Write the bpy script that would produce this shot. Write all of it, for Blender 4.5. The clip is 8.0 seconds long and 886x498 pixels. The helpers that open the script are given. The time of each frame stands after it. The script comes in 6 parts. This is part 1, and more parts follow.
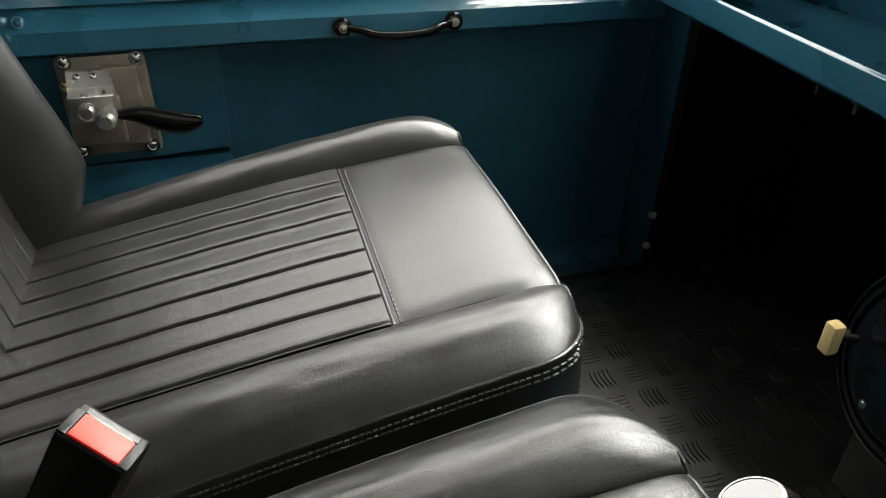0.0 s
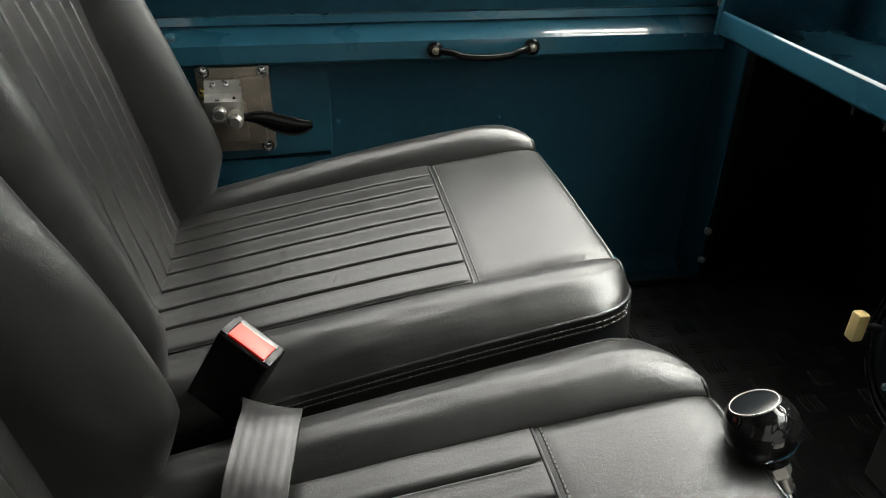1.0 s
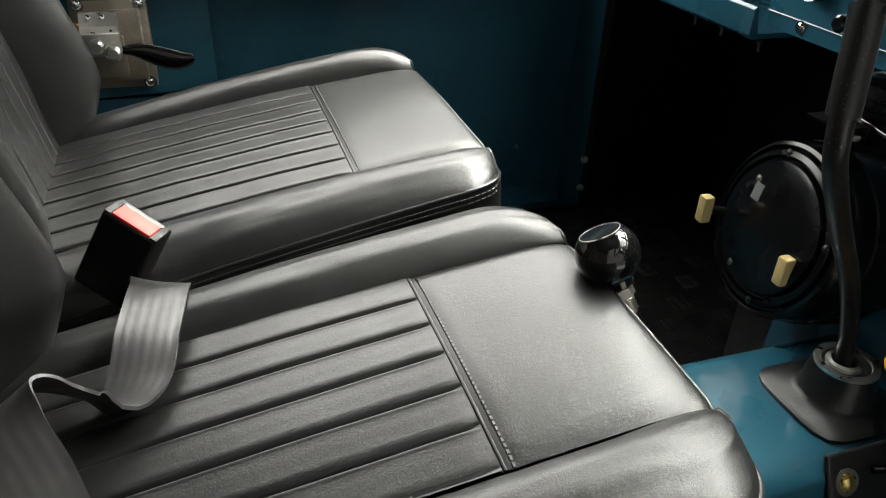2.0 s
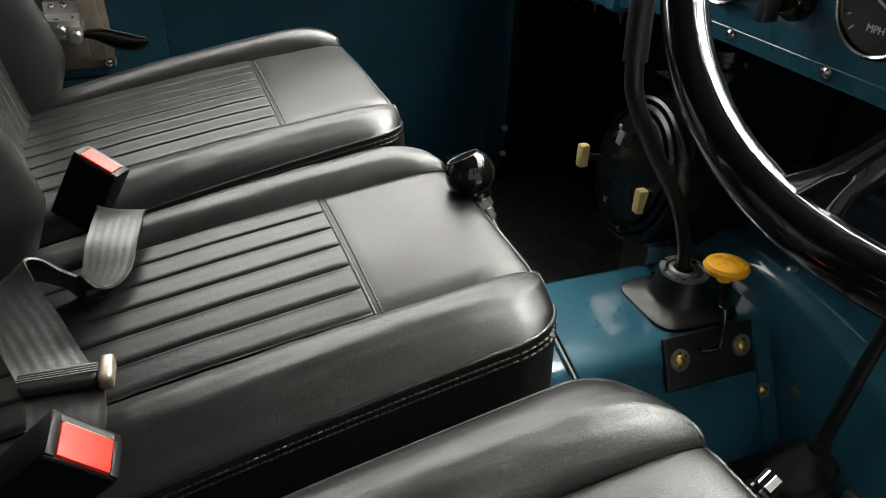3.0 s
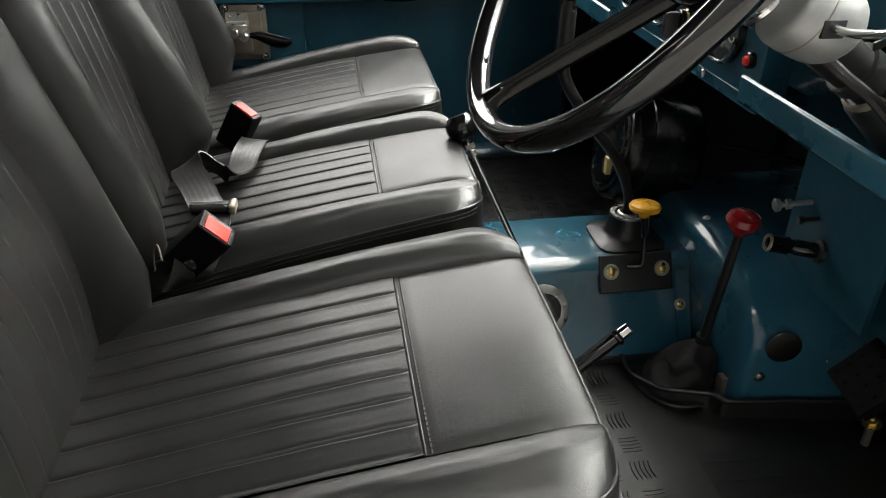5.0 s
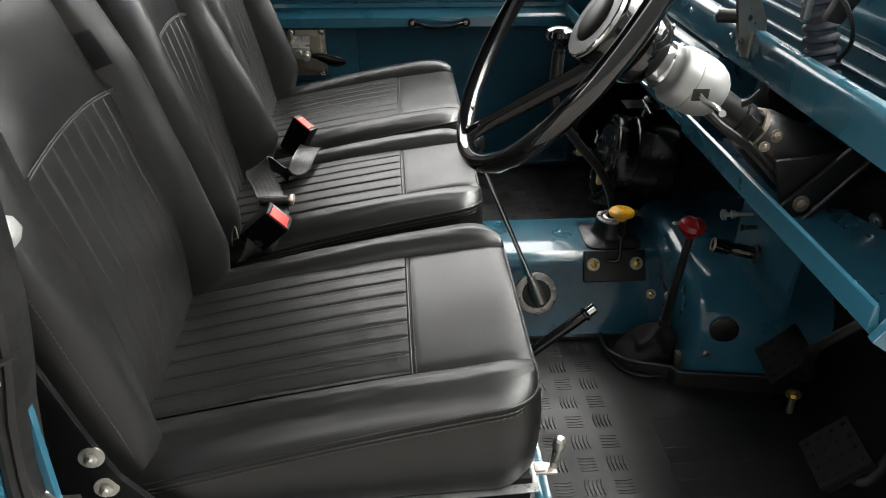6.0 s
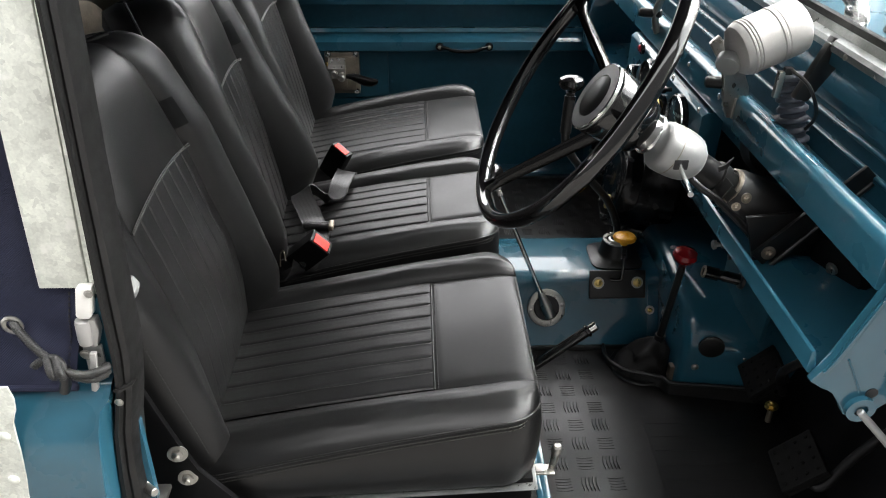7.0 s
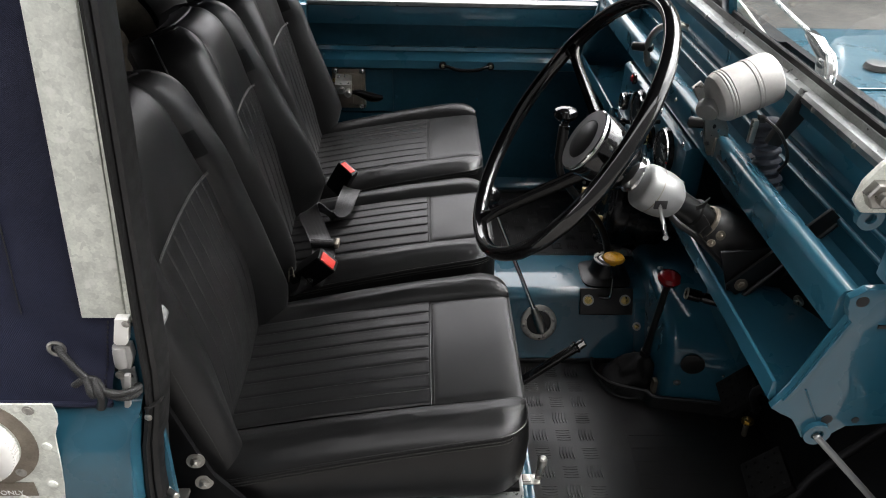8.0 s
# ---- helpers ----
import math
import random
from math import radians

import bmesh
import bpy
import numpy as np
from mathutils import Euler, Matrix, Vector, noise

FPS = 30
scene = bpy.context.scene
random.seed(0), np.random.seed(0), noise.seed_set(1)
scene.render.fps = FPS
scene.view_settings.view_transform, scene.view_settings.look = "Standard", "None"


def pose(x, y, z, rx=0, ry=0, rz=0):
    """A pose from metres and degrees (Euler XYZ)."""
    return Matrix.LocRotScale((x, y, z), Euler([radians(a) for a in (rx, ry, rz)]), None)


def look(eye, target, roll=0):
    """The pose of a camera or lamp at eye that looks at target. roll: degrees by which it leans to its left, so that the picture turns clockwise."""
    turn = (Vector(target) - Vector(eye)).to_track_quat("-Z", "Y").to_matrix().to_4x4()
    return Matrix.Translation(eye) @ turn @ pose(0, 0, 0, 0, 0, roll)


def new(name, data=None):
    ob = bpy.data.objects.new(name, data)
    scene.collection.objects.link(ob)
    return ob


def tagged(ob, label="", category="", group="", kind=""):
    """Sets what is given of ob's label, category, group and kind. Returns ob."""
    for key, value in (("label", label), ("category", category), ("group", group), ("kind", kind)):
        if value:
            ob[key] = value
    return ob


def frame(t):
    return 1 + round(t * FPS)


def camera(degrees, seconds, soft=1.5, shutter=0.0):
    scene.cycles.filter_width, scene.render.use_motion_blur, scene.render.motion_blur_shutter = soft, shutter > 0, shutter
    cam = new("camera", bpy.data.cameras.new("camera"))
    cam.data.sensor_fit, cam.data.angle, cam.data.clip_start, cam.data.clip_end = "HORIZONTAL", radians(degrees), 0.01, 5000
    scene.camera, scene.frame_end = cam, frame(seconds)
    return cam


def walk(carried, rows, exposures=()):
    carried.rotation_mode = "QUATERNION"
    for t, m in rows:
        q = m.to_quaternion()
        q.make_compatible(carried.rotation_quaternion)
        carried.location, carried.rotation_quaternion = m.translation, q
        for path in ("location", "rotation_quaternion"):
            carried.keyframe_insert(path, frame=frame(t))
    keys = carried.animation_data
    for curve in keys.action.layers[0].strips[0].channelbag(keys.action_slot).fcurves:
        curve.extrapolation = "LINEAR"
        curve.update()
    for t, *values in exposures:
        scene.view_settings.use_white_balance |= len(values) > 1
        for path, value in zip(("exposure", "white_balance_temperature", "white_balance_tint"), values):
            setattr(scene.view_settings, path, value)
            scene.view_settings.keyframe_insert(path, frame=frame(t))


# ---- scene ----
cam = camera(61.8, 8.0, 1.0)
PATH = [
    (0, (0.068, 0.099, 0.716), (0.553, 1.701, -0.379), 1.6),
    (0.5, (0.048, 0.025, 0.746), (0.376, 1.699, -0.299), 1.0),
    (1, (0.021, -0.036, 0.735), (0.348, 1.656, -0.281), 1.3),
    (1.5, (0.019, -0.074, 0.689), (0.479, 1.588, -0.325), 2.3),
    (2, (0.025, -0.129, 0.673), (0.595, 1.486, -0.361), 2.7),
    (2.2, (0.02, -0.164, 0.668), (0.633, 1.437, -0.361), 2.8),
    (3.3, (0.036, -0.376, 0.71), (0.677, 1.203, -0.335), 2.4),
    (3.5, (0.033, -0.409, 0.711), (0.651, 1.18, -0.335), 2.3),
    (4, (0.028, -0.526, 0.73), (0.568, 1.105, -0.295), 2.0),
    (4.5, (0.056, -0.646, 0.749), (0.493, 1.018, -0.27), 2.0),
    (4.7, (0.079, -0.704, 0.771), (0.44, 0.98, -0.246), 1.3),
    (5.8, (0.145, -1.021, 0.917), (0.297, 0.693, -0.102), 0.6),
    (6, (0.15, -1.065, 0.948), (0.276, 0.649, -0.075), 0.5),
    (6.5, (0.154, -1.131, 1.043), (0.237, 0.57, -0.005), 0.3),
    (7, (0.143, -1.176, 1.115), (0.209, 0.512, 0.044), 0.6),
    (7.5, (0.14, -1.204, 1.17), (0.203, 0.476, 0.086), 1.2),
    (8, (0.143, -1.228, 1.211), (0.208, 0.451, 0.127), 1.7),
]
EXPOSURES = [(0.0, 2.93, 6780, 6), (0.5, 2.68, 6780, 7), (1.0, 2.73, 6780, 6), (1.5, 3.05, 6780, 6), (2.0, 2.95, 6780, 6), (3.5, 2.62, 6760, 8), (4.5, 2.68, 6740, 8), (6.0, 2.5, 6620, 9), (6.5, 2.26, 6500, 10), (7.0, 2.34, 6450, 11), (7.5, 1.9, 6430, 12), (8.0, 1.7, 6430, 13)]
walk(cam, [(t, look(eye, target, roll)) for t, eye, target, roll in PATH], EXPOSURES)

# ---- world and light ----
world = bpy.data.worlds.new("world")
scene.world = world
world.use_nodes = True
wn = world.node_tree.nodes
sky = wn.new("ShaderNodeTexSky")
sky.sky_type = "NISHITA"
sky.sun_disc = False
sky.sun_elevation = radians(50)
sky.sun_rotation = radians(65)
sky.air_density, sky.dust_density = 1.0, 2.5
wn["Background"].inputs["Strength"].default_value = 0.28
haze = wn.new("ShaderNodeHueSaturation")
haze.inputs["Saturation"].default_value = 0.08
veil = wn.new("ShaderNodeMixRGB")
veil.inputs[0].default_value = 0.30
veil.inputs[2].default_value = (6.6, 6.4, 6.1, 1)
world.node_tree.links.new(sky.outputs["Color"], haze.inputs["Color"])
world.node_tree.links.new(haze.outputs["Color"], veil.inputs[1])
world.node_tree.links.new(veil.outputs["Color"], wn["Background"].inputs["Color"])

sun = new("sun", bpy.data.lights.new("sun", "SUN"))
sun.data.energy, sun.data.angle, sun.data.color = 1.9, radians(60), (1.0, 0.98, 0.94)
sun.matrix_world = look((5.6, 2.6, 7.6), (0, 0, 0))


# ---- materials ----
def material(name, colour, rough, metal=0.0, vary=0.15, scale=6.0, bump=0.0, bump_scale=200.0, coat=0.0,
             spots=0.0, rough_vary=0.1, spec=0.5, kind="noise"):
    """A surface with colour varied at two scales, rough patches and fine relief."""
    m = bpy.data.materials.new(name)
    m.use_nodes = True
    n, l = m.node_tree.nodes, m.node_tree.links
    b = n["Principled BSDF"]
    co = n.new("ShaderNodeTexCoord").outputs["Object"]

    def tex(sc, detail=4.0):
        t = n.new("ShaderNodeTexNoise")
        t.inputs["Scale"].default_value, t.inputs["Detail"].default_value = sc, detail
        l.new(co, t.inputs["Vector"])
        return t.outputs["Fac"]

    def mix(fac, a, c, lo, hi):
        r = n.new("ShaderNodeMapRange")
        r.inputs[1].default_value, r.inputs[2].default_value = 0.3, 0.7
        r.inputs[3].default_value, r.inputs[4].default_value = lo, hi
        l.new(fac, r.inputs[0])
        return r.outputs[0]

    big, fine = tex(scale), tex(scale * 14)
    hue = n.new("ShaderNodeMixRGB")
    hue.blend_type = "MULTIPLY"
    hue.inputs[0].default_value = 1.0
    hue.inputs[1].default_value = (*colour, 1)
    a = mix(big, None, None, 1 - vary, 1 + vary)
    c = mix(fine, None, None, 1 - vary / 2, 1 + vary / 2)
    mu = n.new("ShaderNodeMath")
    mu.operation = "MULTIPLY"
    l.new(a, mu.inputs[0]), l.new(c, mu.inputs[1])
    l.new(mu.outputs[0], hue.inputs[2])
    out = hue.outputs[0]
    if spots:
        dust = tex(scale * 45, 2.0)
        r = n.new("ShaderNodeMapRange")
        r.inputs[1].default_value, r.inputs[2].default_value = 0.66, 0.75
        r.inputs[3].default_value, r.inputs[4].default_value = 0.0, spots
        l.new(dust, r.inputs[0])
        d = n.new("ShaderNodeMixRGB")
        l.new(r.outputs[0], d.inputs[0]), l.new(out, d.inputs[1])
        d.inputs[2].default_value = (0.35, 0.33, 0.30, 1)
        out = d.outputs[0]
    l.new(out, b.inputs["Base Color"])
    l.new(mix(tex(scale * 2.3), None, None, max(0.02, rough - rough_vary), min(1, rough + rough_vary)), b.inputs["Roughness"])
    b.inputs["Metallic"].default_value = metal
    b.inputs["Specular IOR Level"].default_value = spec
    b.inputs["Coat Weight"].default_value = coat
    b.inputs["Coat Roughness"].default_value = 0.06
    if bump:
        if kind == "leather":
            v = n.new("ShaderNodeTexVoronoi")
            v.feature = "DISTANCE_TO_EDGE"
            v.inputs["Scale"].default_value = bump_scale
            warp = n.new("ShaderNodeVectorMath")
            warp.operation = "ADD"
            nz = n.new("ShaderNodeTexNoise")
            nz.inputs["Scale"].default_value = bump_scale * 0.4
            l.new(co, nz.inputs["Vector"])
            sc = n.new("ShaderNodeVectorMath")
            sc.operation = "SCALE"
            sc.inputs["Scale"].default_value = 0.006
            l.new(nz.outputs["Color"], sc.inputs[0])
            l.new(co, warp.inputs[0]), l.new(sc.outputs[0], warp.inputs[1])
            l.new(warp.outputs[0], v.inputs["Vector"])
            grain = n.new("ShaderNodeMapRange")
            grain.inputs[1].default_value, grain.inputs[2].default_value = 0.0, 0.25
            l.new(v.outputs["Distance"], grain.inputs[0])
            src = n.new("ShaderNodeMath")
            src.operation = "MULTIPLY_ADD"
            l.new(grain.outputs[0], src.inputs[0])
            src.inputs[1].default_value = 0.09
            # creases: thin warped cell edges, only in patches
            wv = n.new("ShaderNodeVectorMath")
            wv.operation = "SCALE"
            wv.inputs["Scale"].default_value = 0.05
            wz = n.new("ShaderNodeTexNoise")
            wz.inputs["Scale"].default_value, wz.inputs["Detail"].default_value = 22, 5
            l.new(co, wz.inputs["Vector"]), l.new(wz.outputs["Color"], wv.inputs[0])
            wa = n.new("ShaderNodeVectorMath")
            wa.operation = "ADD"
            drawn = n.new("ShaderNodeVectorMath")
            drawn.operation = "MULTIPLY"
            drawn.inputs[1].default_value = (1.25, 0.6, 0.8)
            l.new(co, drawn.inputs[0])
            l.new(drawn.outputs[0], wa.inputs[0]), l.new(wv.outputs[0], wa.inputs[1])
            cr = n.new("ShaderNodeTexVoronoi")
            cr.feature = "DISTANCE_TO_EDGE"
            cr.inputs["Scale"].default_value = 210
            l.new(wa.outputs[0], cr.inputs["Vector"])
            line = n.new("ShaderNodeMapRange")
            line.inputs[1].default_value, line.inputs[2].default_value = 0.0, 0.16
            line.inputs[3].default_value, line.inputs[4].default_value = -1.0, 0.0
            l.new(cr.outputs["Distance"], line.inputs[0])
            patch = n.new("ShaderNodeMath")
            patch.operation = "MULTIPLY"
            l.new(line.outputs[0], patch.inputs[0])
            gate = n.new("ShaderNodeMapRange")
            gate.inputs[1].default_value, gate.inputs[2].default_value = 0.38, 0.66
            gate.inputs[3].default_value, gate.inputs[4].default_value = 0.0, 0.10
            l.new(tex(13, 2.0), gate.inputs[0]), l.new(gate.outputs[0], patch.inputs[1])
            soft = n.new("ShaderNodeMath")
            soft.operation = "MULTIPLY_ADD"
            turn = n.new("ShaderNodeMapping")
            turn.inputs["Rotation"].default_value = (0.3, 0.2, 0.7)
            turn.inputs["Scale"].default_value = (0.7, 1.1, 1.0)
            l.new(co, turn.inputs["Vector"])
            fold = n.new("ShaderNodeTexNoise")
            fold.inputs["Scale"].default_value, fold.inputs["Detail"].default_value = 260, 3
            fold.inputs["Distortion"].default_value = 0.6
            l.new(turn.outputs[0], fold.inputs["Vector"])
            l.new(fold.outputs["Fac"], soft.inputs[0])
            soft.inputs[1].default_value = 0.20
            l.new(patch.outputs[0], soft.inputs[2])
            l.new(soft.outputs[0], src.inputs[2])
            src = src.outputs[0]
        elif kind == "weave":
            w = n.new("ShaderNodeTexWave")
            w.bands_direction = "DIAGONAL"
            w.inputs["Scale"].default_value = bump_scale
            w.inputs["Distortion"].default_value = 0.4
            l.new(co, w.inputs["Vector"])
            src = w.outputs["Fac"]
            yarn = n.new("ShaderNodeMapRange")
            yarn.inputs[3].default_value, yarn.inputs[4].default_value = 1 - 0.7 * bump, 1 + 0.7 * bump
            l.new(src, yarn.inputs[0])
            twill = n.new("ShaderNodeMixRGB")
            twill.blend_type = "MULTIPLY"
            twill.inputs[0].default_value = 1.0
            l.new(out, twill.inputs[1]), l.new(yarn.outputs[0], twill.inputs[2])
            l.new(twill.outputs[0], b.inputs["Base Color"])
        elif kind == "spangle":
            # zinc crystals: warped cells of unlike brightness, with pale rubbed smears
            push = n.new("ShaderNodeVectorMath")
            push.operation = "MULTIPLY_ADD"
            nz = n.new("ShaderNodeTexNoise")
            nz.inputs["Scale"].default_value = 90
            l.new(co, nz.inputs["Vector"])
            l.new(nz.outputs["Color"], push.inputs[0]), l.new(co, push.inputs[2])
            push.inputs[1].default_value = (0.02, 0.02, 0.02)
            cell = n.new("ShaderNodeTexVoronoi")
            cell.inputs["Scale"].default_value = 130
            l.new(push.outputs[0], cell.inputs["Vector"])
            tone = n.new("ShaderNodeMapRange")
            tone.inputs[3].default_value, tone.inputs[4].default_value = 0.80, 1.08
            l.new(cell.outputs["Color"], tone.inputs[0])
            grey = n.new("ShaderNodeMixRGB")
            grey.blend_type = "MULTIPLY"
            grey.inputs[0].default_value = 1.0
            l.new(out, grey.inputs[1]), l.new(tone.outputs[0], grey.inputs[2])
            rub = n.new("ShaderNodeMapRange")
            rub.inputs[1].default_value, rub.inputs[2].default_value = 0.60, 0.68
            rub.inputs[4].default_value = 0.6
            l.new(tex(48, 6.0), rub.inputs[0])
            pale = n.new("ShaderNodeMixRGB")
            pale.inputs[2].default_value = (0.80, 0.80, 0.75, 1)
            l.new(rub.outputs[0], pale.inputs[0]), l.new(grey.outputs[0], pale.inputs[1])
            l.new(pale.outputs[0], b.inputs["Base Color"])
            src = tex(bump_scale, 6.0)
        else:
            src = tex(bump_scale, 6.0)
        bp = n.new("ShaderNodeBump")
        bp.inputs["Strength"].default_value = bump
        bp.inputs["Distance"].default_value = 0.0012
        l.new(src, bp.inputs["Height"])
        l.new(bp.outputs[0], b.inputs["Normal"])
    return m


VINYL = material("black_vinyl", (0.0046, 0.0046, 0.0046), 0.36, vary=0.15, scale=9, bump=0.46, bump_scale=640, kind="leather", rough_vary=0.03, spec=0.44)
HUBGREY = material("hub_grey", (0.30, 0.30, 0.295), 0.42, metal=0.35, vary=0.06, scale=20)
STITCH = material("dark_stitch", (0.020, 0.0195, 0.018), 0.6, vary=0.2, scale=90)
THREAD = material("black_thread", (0.018, 0.018, 0.0172), 0.6, vary=0.2, scale=60)
ARCH_THREAD = material("grey_arch_thread", (0.06, 0.06, 0.057), 0.55, vary=0.25, scale=90)
RIM_THREAD = material("rim_thread", (0.022, 0.0215, 0.020), 0.55, vary=0.2, scale=60)
BLUE = material("blue_paint", (0.0160, 0.078, 0.116), 0.30, vary=0.07, scale=5, coat=1.0, spec=0.2, bump=0.02, bump_scale=90, rough_vary=0.06)
# The same blue paint, less glossy and darkened for parts in shade.
BLUE_SHADED = material("blue_paint_shaded", (0.0125, 0.057, 0.083), 0.5, vary=0.15, scale=5, coat=0.08, spec=0.15, bump=0.04, bump_scale=120)
BLACK_GLOSS = material("black_gloss", (0.004, 0.004, 0.004), 0.07, vary=0.1, coat=0.3, rough_vary=0.03)
BLACK_SPOKE = material("black_spoke_enamel", (0.003, 0.003, 0.003), 0.14, spec=0.25, vary=0.1, rough_vary=0.04)
BLACK_SATIN = material("black_satin", (0.007, 0.007, 0.007), 0.38, vary=0.2, scale=12, bump=0.05, bump_scale=150, spots=0.03)
PEDAL = material("worn_pedal_rubber", (0.0022, 0.0022, 0.0022), 0.75, spec=0.08, vary=0.3, scale=30)
HEATER = material("black_heater_enamel", (0.0035, 0.0036, 0.004), 0.22, spec=0.4, vary=0.1, scale=14, bump=0.04, bump_scale=90)
SPECKLED = material("flecked_black_enamel", (0.006, 0.006, 0.006), 0.36, vary=0.2, scale=10, spots=0.35, spec=0.4)
BUCKLE = material("black_buckle_plastic", (0.0018, 0.0018, 0.0018), 0.42, vary=0.1, bump=0.06, bump_scale=700, spec=0.16)
PLASTIC = material("black_plastic", (0.006, 0.006, 0.006), 0.42, vary=0.1, bump=0.08, bump_scale=700)
RUBBER = material("black_rubber", (0.0045, 0.0045, 0.0045), 0.40, vary=0.25, scale=12, bump=0.12, bump_scale=300, spots=0.05)
SEAL = material("weathered_seal_rubber", (0.0055, 0.0054, 0.0052), 0.5, vary=0.3, scale=20, bump=0.25, bump_scale=120, spots=0.06, spec=0.35)
CHROME = material("chrome", (0.75, 0.75, 0.74), 0.12, metal=1.0, vary=0.05, rough_vary=0.05)
ZINC = material("zinc_plate", (0.40, 0.39, 0.36), 0.35, metal=1.0, vary=0.12, scale=40, bump=0.05)
GALV = material("galvanised_steel", (0.68, 0.70, 0.63), 0.45, metal=0.15, vary=0.16, scale=24, bump=0.12, bump_scale=60, rough_vary=0.15, spots=0.04, kind="spangle")
BRASS = material("yellow_zinc", (0.62, 0.47, 0.18), 0.3, metal=1.0, vary=0.15, scale=50)
LATCH = material("dull_latch_steel", (0.23, 0.20, 0.16), 0.42, metal=0.75, vary=0.2, scale=30, bump=0.06, rough_vary=0.12)
MOTOR = material("warm_silver_paint", (0.36, 0.355, 0.34), 0.38, metal=0.35, vary=0.06, scale=15, bump=0.05, bump_scale=250, spots=0.05)
SILVER = material("silver_paint", (0.29, 0.295, 0.29), 0.38, metal=0.45, vary=0.06, scale=15, bump=0.04, bump_scale=250)
RED = material("red_plastic", (0.62, 0.020, 0.010), 0.5, vary=0.05, spec=0.3)
REDKNOB = material("red_knob", (0.22, 0.005, 0.008), 0.25, vary=0.08, coat=0.3)
YELLOW = material("yellow_knob", (0.72, 0.34, 0.014), 0.30, vary=0.10, scale=30)
CREAM = material("cream_plastic", (0.60, 0.46, 0.20), 0.45, vary=0.08)
WEB = material("belt_webbing", (0.012, 0.0115, 0.0118), 0.38, vary=0.08, scale=30, spec=0.65, bump=0.05, bump_scale=900, kind="weave")
CANVAS = material("navy_canvas", (0.0140, 0.0165, 0.036), 0.8, vary=0.15, scale=8, bump=0.55, bump_scale=250, kind="weave", spots=0.02, spec=0.25)
ALLOY = material("dull_alloy", (0.25, 0.26, 0.255), 0.36, metal=0.7, vary=0.2, scale=25, bump=0.06, bump_scale=90, spots=0.08)
# Near-black, for plain black parts and for footwell panels darkened as if in shade.
NEAR_BLACK = material("near_black", (0.0022, 0.0022, 0.0025), 0.55, spec=0.15, vary=0.25, bump=0.1, bump_scale=200)
ROPE = material("grey_rope_yarn", (0.05, 0.05, 0.048), 0.7, vary=0.4, scale=120, bump=0.6, bump_scale=300, spec=0.3)
GAITER = material("black_leather_gaiter", (0.005, 0.0047, 0.0047), 0.65, spec=0.3, vary=0.2, bump=0.2, bump_scale=220)
HOSE = material("grey_blue_hose", (0.050, 0.057, 0.072), 0.55, vary=0.15, scale=20, spec=0.3)
WHITE = material("white_plastic", (0.72, 0.71, 0.67), 0.4, vary=0.06)
DIAL = material("dial_black", (0.006, 0.006, 0.007), 0.5, vary=0.1)
WALLTAN = material("brown_render_wall", (0.10, 0.097, 0.092), 0.9, vary=0.2, scale=1.0, bump=0.3, bump_scale=20)
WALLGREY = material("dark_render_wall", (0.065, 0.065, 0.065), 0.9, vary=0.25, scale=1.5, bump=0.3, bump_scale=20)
GROUND = material("brown_grey_ground", (0.115, 0.110, 0.102), 0.85, vary=0.3, scale=1.2, bump=0.3, bump_scale=30)
TYRE = material("tyre_rubber", (0.013, 0.013, 0.013), 0.6, vary=0.2, bump=0.2, bump_scale=120)
LIGHTGREY = material("light_label", (0.20, 0.205, 0.20), 0.4, vary=0.1)
MARK = material("dial_mark_white", (0.75, 0.75, 0.72), 0.5, vary=0.03)

GLASS = bpy.data.materials.new("window_glass")
GLASS.use_nodes = True
g = GLASS.node_tree.nodes["Principled BSDF"]
g.inputs["Base Color"].default_value = (0.95, 0.98, 0.97, 1)
g.inputs["Roughness"].default_value, g.inputs["IOR"].default_value = 0.0, 1.45
g.inputs["Transmission Weight"].default_value = 1.0

# ---- builders ----
ORIGIN = {}


def thing(name, at, label, category, group="", kind=""):
    """An Empty at the base of a thing, to hold its parts."""
    ob = new(name)
    ob.empty_display_size = 0.02
    ob.location = at
    ORIGIN[ob.name] = Vector(at)
    return tagged(ob, label, category, group, kind)


def finish(bm, mat, angle=38):
    me = bpy.data.meshes.new("mesh")
    bmesh.ops.recalc_face_normals(bm, faces=bm.faces[:])
    bm.to_mesh(me)
    bm.free()
    me.materials.append(mat)
    me.shade_smooth()
    me.set_sharp_from_angle(angle=radians(angle))
    return me


def part(name, bm, mat, parent, label="", angle=38, kind=""):
    """Links a bmesh, built in world metres, as one mesh under a thing or a part."""
    base = ORIGIN[parent.name]
    bmesh.ops.translate(bm, verts=bm.verts[:], vec=-base)
    ob = new(name, finish(bm, mat, angle))
    ob.parent = parent
    ORIGIN[ob.name] = base
    return tagged(ob, label, kind=kind)


def solid(name, bm, mat, label, category, kind="", angle=38):
    """A top-level thing that is one mesh."""
    lo = Vector([min(v.co[i] for v in bm.verts) for i in range(3)])
    hi = Vector([max(v.co[i] for v in bm.verts) for i in range(3)])
    base = Vector(((lo.x + hi.x) / 2, (lo.y + hi.y) / 2, lo.z))
    bmesh.ops.translate(bm, verts=bm.verts[:], vec=-base)
    ob = new(name, finish(bm, mat, angle))
    ob.location = base
    ORIGIN[ob.name] = base
    return tagged(ob, label, category, kind=kind)


def rounded(bm, width, segments=2):
    bmesh.ops.bevel(bm, geom=bm.edges[:], offset=width, segments=segments, profile=0.6, affect="EDGES", clamp_overlap=True)
    return bm


